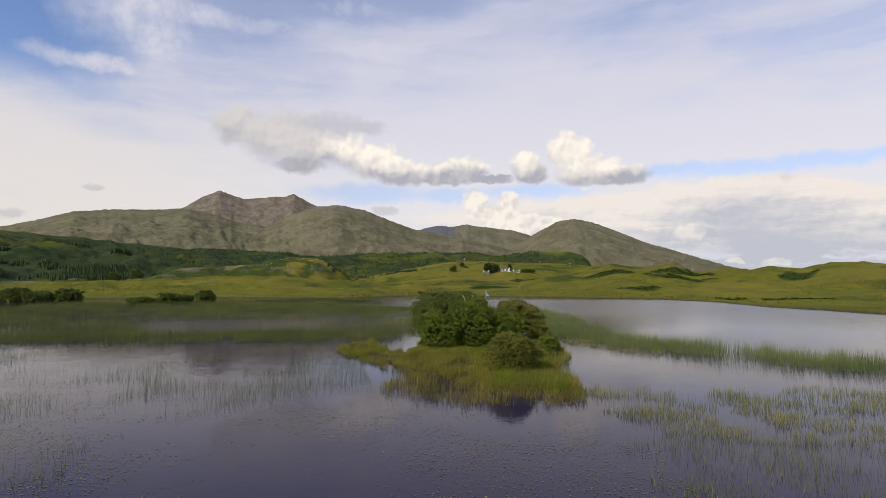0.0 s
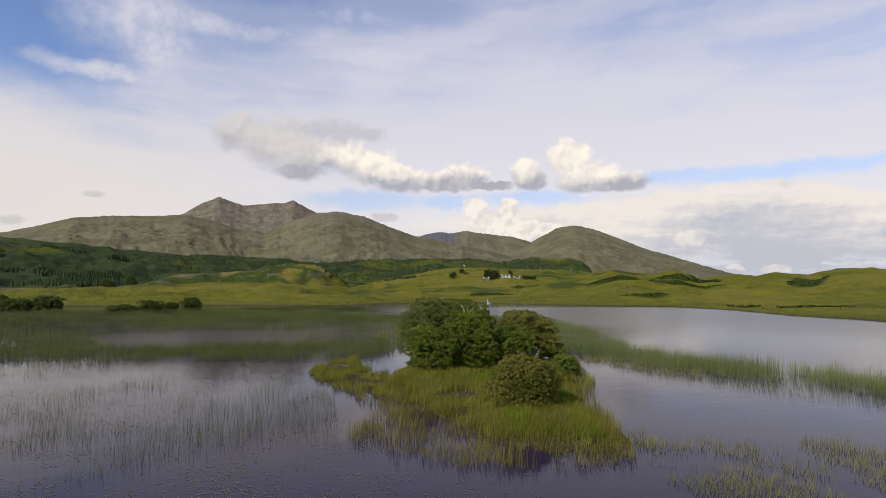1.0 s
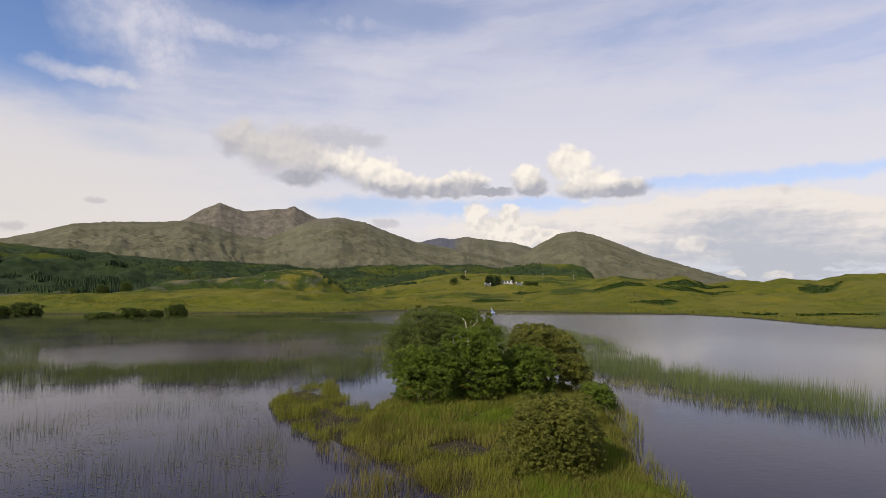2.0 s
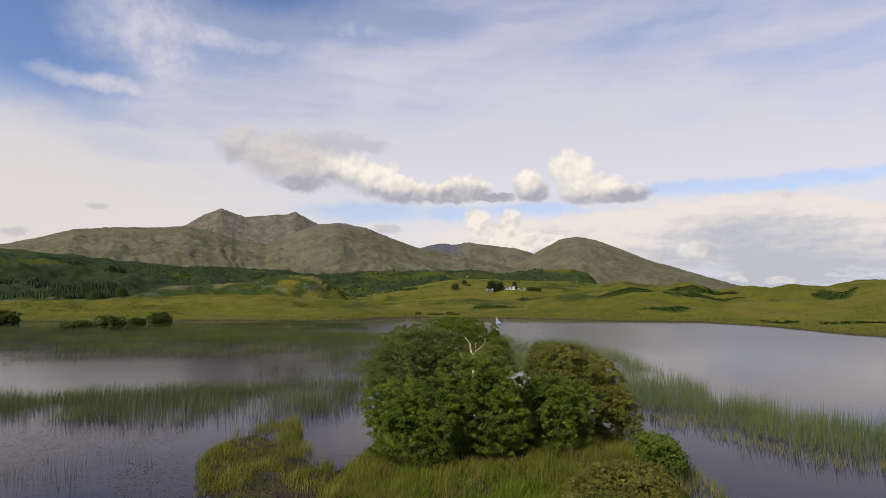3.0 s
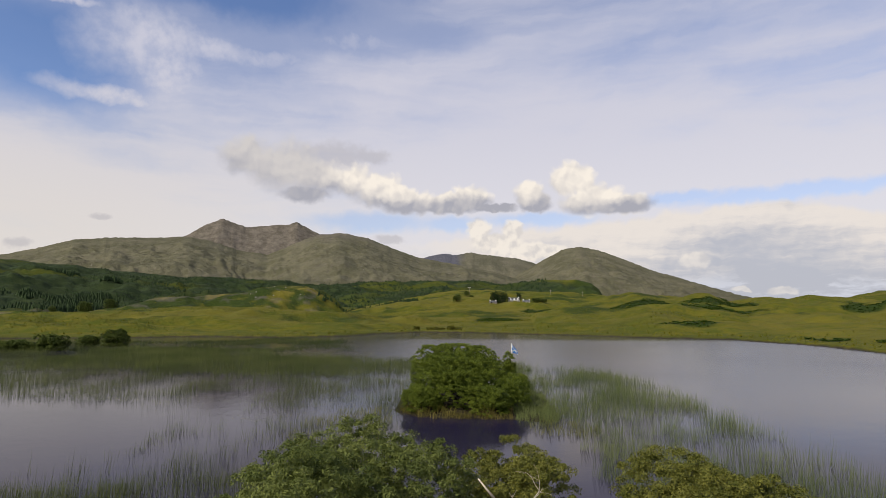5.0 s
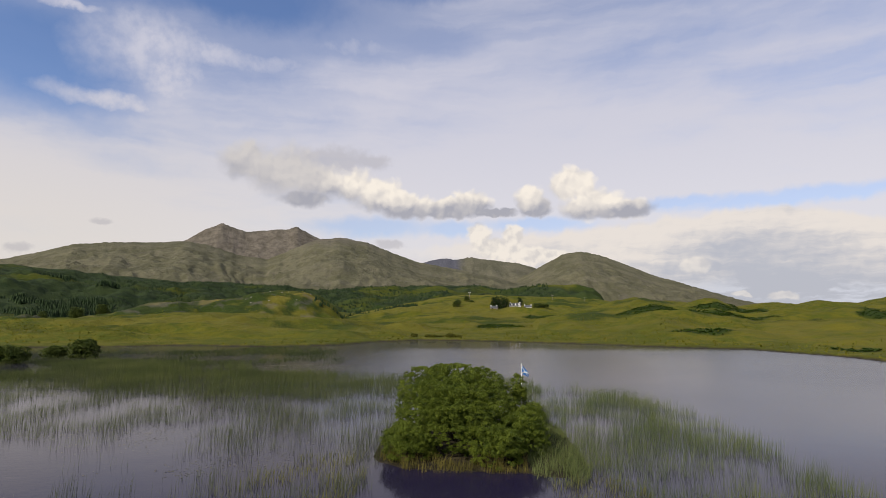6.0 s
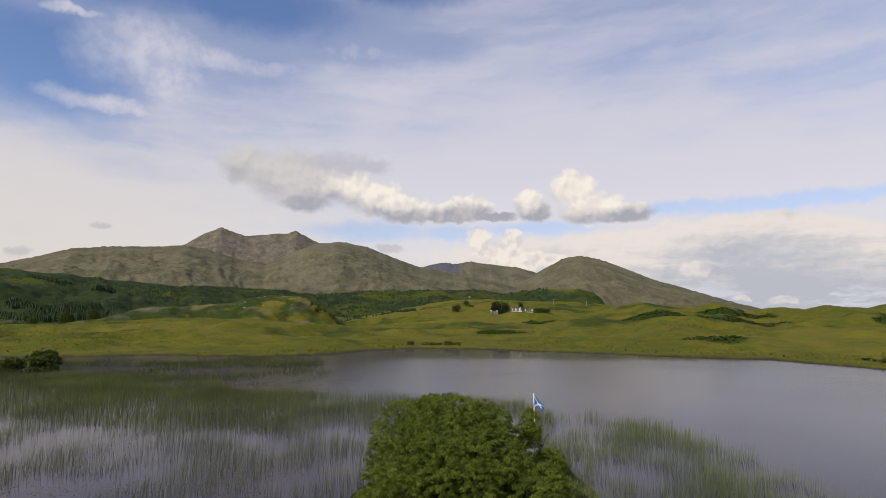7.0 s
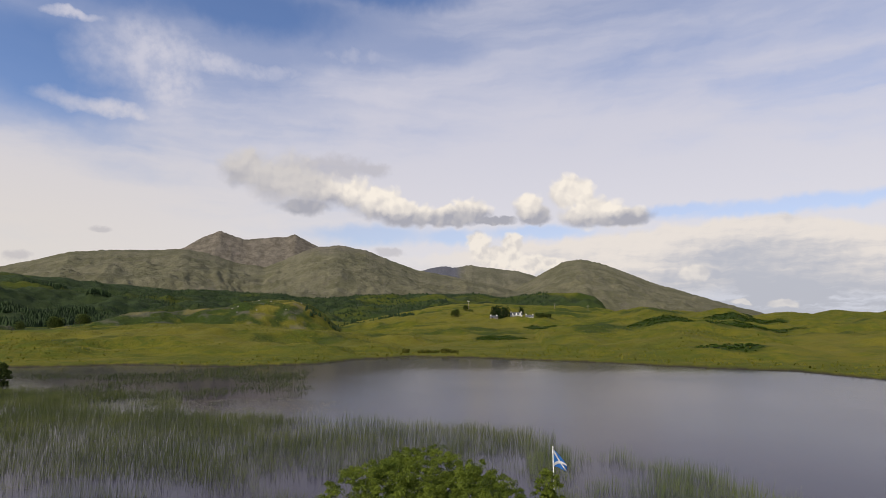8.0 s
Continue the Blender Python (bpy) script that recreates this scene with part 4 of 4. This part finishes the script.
# ---- the bleached dead tree
def dead_tree():
    gen = np.random.default_rng(5)
    bm = bmesh.new()
    at = Vector((0.30, 70.9, 0.5))
    path = [(0, 0, 0), (0.05, 0.1, 2.2), (-0.05, 0.2, 3.9), (-0.05, 0.3, 4.6), (-0.22, 0.35, 5.0), (-0.26, 0.38, 5.45), (-0.62, 0.3, 5.9)]
    radius = [0.13, 0.11, 0.085, 0.065, 0.045, 0.034, 0.014]
    for k in range(len(path) - 1):
        limb(bm, path[k], path[k + 1], radius[k], radius[k + 1])
    arms = [((0, 0.3, 4.5), (0.5, 0.1, 4.75), (1.0, -0.2, 4.7), (1.5, -0.3, 4.55)), ((-0.05, 0.25, 4.2), (0.45, -0.2, 4.35), (0.95, -0.4, 4.75), (1.2, -0.5, 4.55)),
            ((-0.05, 0.3, 4.6), (0.15, 0.4, 4.95), (0.35, 0.5, 5.05), (0.6, 0.5, 5.3)), ((-0.05, 0.2, 4.0), (-0.4, -0.2, 4.2), (-0.7, -0.5, 4.15), (-0.9, -0.6, 4.3)),
            ((0.05, 0.1, 3.3), (0.5, -0.5, 3.5), (0.9, -0.9, 3.3), (1.2, -1.1, 3.0)), ((0, 0.1, 2.9), (-0.6, -0.9, 3.3), (-1.1, -1.4, 3.45), (-1.3, -1.5, 3.8))]
    for arm in arms:
        for k in range(3):
            limb(bm, arm[k], arm[k + 1], 0.040 - 0.011 * k, 0.030 - 0.011 * k, 6)
        branchy(bm, arm[2], Vector(arm[3]) - Vector(arm[2]) + Vector((0, 0, 0.2)), 0.7, 0.013, 2, gen, 0.7)
        branchy(bm, arm[1], Vector(gen.normal(0, 1, 3)), 0.5, 0.012, 1, gen, 0.7)
    ob = part("dead_tree", bm, BLEACHED, None, smooth=True)
    ob.location, ob.scale = at, (0.87, 0.87, 0.87)
    return tagged(ob, "bleached bare dead tree standing among the willows", "dead tree")


dead_tree()


# ---- flag
def flag_on_pole():
    thing = new("flagpole")
    thing.location = (4.0, 126.0, 0.4)
    bm = bmesh.new()
    limb(bm, (0, 0, -0.4), (0, 0, 4.66), 0.035, 0.025, 10)
    limb(bm, (0, 0, 4.66), (0, 0, 4.72), 0.045, 0.03, 10)
    part("pole", bm, WHITE, thing, "white painted pole", True)

    def cloth(u, v, lift=0.0):
        """u along the fly, v down the hoist; the fly droops and ripples."""
        return Vector((0.04 + 0.66 * u, 0.10 * math.sin(5.5 * u + 1.2 * v) * u + lift, 4.55 - 0.86 * v * (1 - 0.55 * u) - 0.74 * u ** 1.2))

    def sheet(inner, lift):
        bm = bmesh.new()
        n, m = 22, 14
        grid = {}
        for i in range(n + 1):
            for j in range(m + 1):
                grid[i, j] = bm.verts.new(cloth(*inner(i / n, j / m), lift))
        for i in range(n):
            for j in range(m):
                bm.faces.new((grid[i, j], grid[i + 1, j], grid[i + 1, j + 1], grid[i, j + 1]))
        bmesh.ops.solidify(bm, geom=bm.faces[:], thickness=0.004)
        return bm

    field = part("flag", sheet(lambda u, v: (u, v), 0), BLUE, thing, "blue flag with a white diagonal cross, hanging slack")
    for side in (-0.006, 0.006):
        part("cross_band", sheet(lambda u, v: (u, min(1, max(0, u * 0.8 + v * 0.2))), side), CLOTH, field, "white diagonal band")
        part("cross_band", sheet(lambda u, v: (u, min(1, max(0, 0.8 - u * 0.8 + v * 0.2))), side * 1.5), CLOTH, field, "white diagonal band")
    return tagged(thing, "white flagpole with a blue and white flag on the islet", "flagpole")


flag_on_pole()


def ground_at(px, py):
    return float(lie(np.array([px]), np.array([py]))[0][0])


# ---- cottages
def box(bm, x0, x1, y0, y1, z0, z1):
    vs = [bm.verts.new(c) for c in ((x0, y0, z0), (x1, y0, z0), (x1, y1, z0), (x0, y1, z0), (x0, y0, z1), (x1, y0, z1), (x1, y1, z1), (x0, y1, z1))]
    for f in ((3, 2, 1, 0), (4, 5, 6, 7), (0, 1, 5, 4), (1, 2, 6, 5), (2, 3, 7, 6), (3, 0, 4, 7)):
        bm.faces.new([vs[i] for i in f])


def cottage(px, py, length, depth, eaves, ridge, turn, label, gables=0, render=None):
    """White walls, slate roof, chimneys, windows and door."""
    thing = new("cottage")
    thing.matrix_world = pose(px, py, ground_at(px, py) - 0.1, 0, 0, turn)
    bm = bmesh.new()
    box(bm, -length / 2, length / 2, -depth / 2, depth / 2, -1.5, eaves)
    for end in (-1, 1):
        a = [bm.verts.new((end * length / 2, s * depth / 2, eaves)) for s in (-1, 1)] + [bm.verts.new((end * length / 2, 0, ridge))]
        bm.faces.new(a)
    part("wall", bm, render or WHITE, thing)
    bm = bmesh.new()
    for s in (-1, 1):
        lo, hi = (s * (depth / 2 + 0.3), eaves - 0.2), (0, ridge + 0.08)
        vs = [bm.verts.new((ex, yy, zz + t)) for t in (0, 0.14) for ex, (yy, zz) in ((-length / 2 - 0.2, lo), (length / 2 + 0.2, lo), (length / 2 + 0.2, hi), (-length / 2 - 0.2, hi))]
        for f in ((0, 1, 2, 3), (7, 6, 5, 4), (0, 4, 5, 1), (1, 5, 6, 2), (2, 6, 7, 3), (3, 7, 4, 0)):
            bm.faces.new([vs[i] for i in f])
    roof = part("roof", bm, SLATE, thing, "dark slate roof")
    for end in (-1, 1):
        bm = bmesh.new()
        cx = end * (length / 2 - 0.5)
        box(bm, cx - 0.45, cx + 0.45, -0.4, 0.4, ridge - 0.8, ridge + 0.9)
        part("chimney", bm, WHITE, roof, "white chimney")
    n = max(2, int(length / 2.6))
    for k in range(n):
        cx = -length / 2 + length * (k + 0.5) / n
        bm = bmesh.new()
        if k == n // 2:
            box(bm, cx - 0.5, cx + 0.5, -depth / 2 - 0.05, -depth / 2 + 0.02, 0.1, 2.1)
            part("door", bm, GREYWOOD, thing, "plain timber door")
        else:
            box(bm, cx - 0.55, cx + 0.55, -depth / 2 - 0.05, -depth / 2 + 0.02, 0.9, 2.1)
            part("window", bm, DARKPANE, thing, "dark window")
    for k in range(gables):
        cx = -length / 2 + length * (k + 0.5) / gables
        bm = bmesh.new()
        vs = [bm.verts.new(c) for c in ((cx - 1.1, -depth / 2 - 0.04, eaves - 0.1), (cx + 1.1, -depth / 2 - 0.04, eaves - 0.1), (cx, -depth / 2 - 0.04, ridge - 0.3),
                                        (cx - 1.1, 0, eaves + 0.1), (cx + 1.1, 0, eaves + 0.1), (cx, 0, ridge - 0.1))]
        for f in ((0, 1, 2), (5, 4, 3), (0, 2, 5, 3), (1, 4, 5, 2), (0, 3, 4, 1)):
            bm.faces.new([vs[i] for i in f])
        part("gable", bm, WHITE, thing, "white dormer gable")
    return tagged(thing, label, "cottage")


cottage(38.5, 618, 10.5, 6, 4.2, 6.6, 4, "white cottage with slate roof and dormer gables on the hillside", 3)
cottage(50.5, 614, 7, 4.5, 2.6, 4.2, -8, "low white outbuilding beside the cottage")
cottage(17.5, 606, 6.5, 4.5, 2.0, 3.4, 6, "small grey-roofed shed among the trees", 0, GREYWOOD)


def power_pole(px, py, high, label, arm=None):
    thing = new("power_pole")
    thing.location = (px, py, ground_at(px, py))
    bm = bmesh.new()
    limb(bm, (0, 0, -1), (0, 0, high), 0.22, 0.16, 8)
    part("pole", bm, GREYWOOD, thing, "", True)
    bm = bmesh.new()
    box(bm, -1.6, 1.6, -0.12, 0.12, high - 0.7, high - 0.4)
    part("crossarm", bm, arm or WHITE, thing)
    return tagged(thing, label, "power pole", "power line poles")


power_pole(-6.5, 720, 10, "tall timber power pole on the pasture")
power_pole(94, 760, 6.5, "timber power pole on the far pasture", GREYWOOD)
power_pole(139, 790, 6.5, "timber power pole on the far pasture", GREYWOOD)
power_pole(232, 600, 5.5, "timber power pole on the far pasture", GREYWOOD)


# ---- trees and woods on the far side
def scrub(name, px, py, wide, deep, high, mat, label, seed, category="bush"):
    """A bush or tree seen from afar: leaf clumps on short stems."""
    zz = max(0.05, ground_at(px, py))
    return leafy_tree(name, (px, py, zz), zz + high, (wide / 2, deep / 2), mat, label, seed, int(120 + 22 * wide), 34, 0.10 + 0.009 * wide, -0.5, 7, category, tuft=0.028 * (wide + deep))


for k, (name, px, py, wide, deep, high, mat, label) in enumerate((
        ("waterside_bush", -91, 197, 7.5, 6, 4.2, SCRUB, "rounded dark green sallow on the reedy spit"),
        ("waterside_bush", -98, 197, 6, 5, 2.6, SCRUB, "low dark green sallow on the reedy spit"),
        ("waterside_bush", -95.5, 181, 7.5, 6, 3.5, SCRUB, "dark green sallow at the end of the spit"),
        ("waterside_bush", -104, 181, 9, 6, 2.2, SCRUB, "low dark green scrub on the reedy spit"),
        ("waterside_bush", -147, 206, 11, 9, 4.6, SCRUB, "tall dark scrub at the western shore"),
        ("waterside_bush", -156, 203, 12, 9, 3.6, SCRUB, "dense dark scrub at the western shore"),
        ("waterside_bush", -167, 206, 13, 9, 4.8, SCRUB, "tall dense dark scrub at the western shore"),
        ("shore_bush", -26, 307, 3.2, 3, 1.5, ROWAN, "low scrub along the far shore"),
        ("shore_bush", -19, 308, 5.5, 4, 1.1, ROWAN, "low scrub along the far shore"),
        ("shore_bush", -11, 308, 4, 3, 1.6, ROWAN, "low scrub along the far shore"),
        ("shore_bush", -15, 309, 3, 3, 0.9, ROWAN, "low scrub along the far shore"),
        ("shore_bush", -7.5, 308, 3, 3, 1.1, ROWAN, "low scrub along the far shore"),
        ("ash_tree", 21, 622, 13, 10, 13, PINE, "dark round tree beside the cottage"),
        ("ash_tree", 28, 612, 10, 8, 13.5, PINE, "dark tall tree beside the cottage"),
        ("ash_tree", 46, 650, 6, 5, 9, PINE, "small dark tree behind the cottage"),
        ("hedge", 61, 628, 10, 4, 4.5, SCRUB, "dark hedge beside the outbuilding"),
        ("hedge", 69, 630, 8, 4, 4, SCRUB, "dark hedge beside the outbuilding"),
        ("thorn_tree", -18.4, 632, 10, 7, 7, SCRUB, "round thorn tree on the pasture"),
        ("thorn_tree", -9.5, 705, 7, 6, 6.5, SCRUB, "small dark thorn tree on the pasture"),
        ("thorn_tree", -4, 698, 6, 6, 3.5, SCRUB, "small dark thorn bush on the pasture"),
        ("field_tree", -352, 582, 14, 12, 14, SCRUB, "dark field tree below the forest"),
        ("field_tree", -376, 580, 15, 12, 13, SCRUB, "dark field tree below the forest"),
        ("field_tree", -405, 575, 9, 8, 8, SCRUB, "small dark field tree below the forest"))):
    scrub(name, px, py, wide, deep, high, mat, label, 300 + k, "tree" if "tree" in name else "bush")


def conifers(name, x, y, high, label, seed):
    """A wood of small conifers: two stacked ragged cones each, in one mesh."""
    gen = np.random.default_rng(seed)
    z = lie(x, y)[0]
    n = len(x)
    h = high * gen.uniform(0.6, 1.2, n)
    r = h * gen.uniform(0.28, 0.42, n)
    a = np.arange(6) * math.pi / 3
    verts, faces, base = [], [], 0
    for lo, hi, wide in ((0.05, 0.7, 1.0), (0.4, 1.05, 0.66)):
        ring = np.stack([x[:, None] + (r * wide)[:, None] * np.cos(a) * gen.uniform(0.7, 1.2, (n, 6)), y[:, None] + (r * wide)[:, None] * np.sin(a) * gen.uniform(0.7, 1.2, (n, 6)),
                         z[:, None] + h[:, None] * lo + gen.uniform(-0.1, 0.1, (n, 6)) * h[:, None]], -1)
        tip = np.stack([x, y, z + h * hi], -1)[:, None]
        verts.append(np.concatenate([ring, tip], 1).reshape(-1, 3))
        i = base + np.arange(n)[:, None] * 7
        faces.append(np.concatenate([np.concatenate([i + j, i + (j + 1) % 6, i + 6], 1) for j in range(6)]))
        base += n * 7
    ob = new(name, mesh_of(name, np.concatenate(verts), faces, PINE))
    return tagged(ob, label, "wood", kind="stuff")


def polar(az0, az1, r0, r1, n, seed, need=0.5, key="forest"):
    gen = np.random.default_rng(seed)
    a, d = np.radians(gen.uniform(az0, az1, n)), np.sqrt(gen.uniform(r0 ** 2, r1 ** 2, n))
    x, y = EYE0[0] + d * np.sin(a), EYE0[1] + d * np.cos(a)
    keep = fbm(x * 0.009, y * 0.009, seed, 4) > need
    return x[keep], y[keep]


x, y = polar(-48, -32, 850, 1500, 17000, 401, 0.57)
conifers("conifer_wood", x, y, 8.5, "dark conifer plantation on the western slope", 411)
x, y = polar(-36, 7, 1000, 2000, 14000, 402, 0.50)
conifers("conifer_wood", x, y, 4.5, "young dark green plantation on the lower mountain slope", 412)
x, y = polar(-14.5, -5.5, 560, 760, 1500, 403, 0.42)
conifers("conifer_wood", x, y, 3.6, "young conifers planted beside the rough knoll", 413)


def fern_clumps(name, x, y, label, seed):
    """Low mounds of fronds: five leaning fronds to a clump."""
    gen = np.random.default_rng(seed)
    z = lie(x, y)[0]
    n = len(x)
    k = 6
    c = np.repeat(np.stack([x, y, z], -1), k, 0)
    a = gen.uniform(0, 2 * math.pi, n * k)
    reach = gen.uniform(0.4, 1.0, n * k)[:, None]
    out = np.stack([np.cos(a), np.sin(a), 0 * a], -1) * reach
    side = np.stack([-np.sin(a), np.cos(a), 0 * a], -1) * reach * 0.4
    up = np.array([0, 0, 1.0]) * gen.uniform(0.25, 0.65, n * k)[:, None]
    v = np.stack([c, c + out * 0.5 + side + up * 0.9, c + out + up * 0.75, c + out * 0.5 - side + up * 0.9], 1).reshape(-1, 3)
    return tagged(new(name, mesh_of(name, v, [np.arange(n * k * 4).reshape(-1, 4)], BRACKEN)), label, "bracken", kind="stuff")


gen = np.random.default_rng(77)
fx, fy = [], []
for bx, by, bw, bd in FERNS:
    n = int(bw * bd * 1.0)
    a, d = gen.uniform(0, 2 * math.pi, n), np.sqrt(gen.random(n))
    fx.append(bx + bw * d * np.cos(a))
    fy.append(by + bd * d * np.sin(a))
x, y = np.concatenate(fx), np.concatenate(fy)
keep = lie(x, y)[1]["bracken"] > 0.5
fern_clumps("bracken", x[keep], y[keep], "dark green beds of bracken on the pasture", 501)


a, d = np.radians(gen.uniform(-46, 42, 42000)), np.sqrt(gen.uniform(150 ** 2, 640 ** 2, 42000))
x, y = EYE0[0] + d * np.sin(a), EYE0[1] + d * np.cos(a)
z = lie(x, y)[0]
keep = (z > 0.5) & (fbm(x * 0.03, y * 0.03, 121, 4, 0.6) > 0.47) & (z < 60)
blades("rushes", x[keep], y[keep], z[keep], 0.55, 0.5, RUSH, 502, 0.5)
tagged(bpy.data.objects["rushes"], "scattered olive tussocks of rush on the pasture", "rushes", kind="stuff")


def boulder(px, py, size, seed):
    gen = np.random.default_rng(seed)
    bm = bmesh.new()
    bmesh.ops.create_icosphere(bm, subdivisions=2, radius=size)
    for v in bm.verts:
        v.co *= 0.8 + 0.4 * noise.noise(v.co * 1.4 / size + Vector((seed, 0, 0)))
        v.co.z *= 0.65
    ob = part("boulder", bm, STONE, None, "", True)
    ob.location = (px, py, ground_at(px, py) + size * 0.15)
    return tagged(ob, "grey boulder lying on the rough knoll", "boulder", "boulders on the knoll")


for k in range(16):
    a, d = radians(gen.uniform(-20.5, -14)), gen.uniform(560, 615)
    boulder(EYE0[0] + d * math.sin(a), EYE0[1] + d * math.cos(a), gen.uniform(0.5, 1.3), 600 + k)
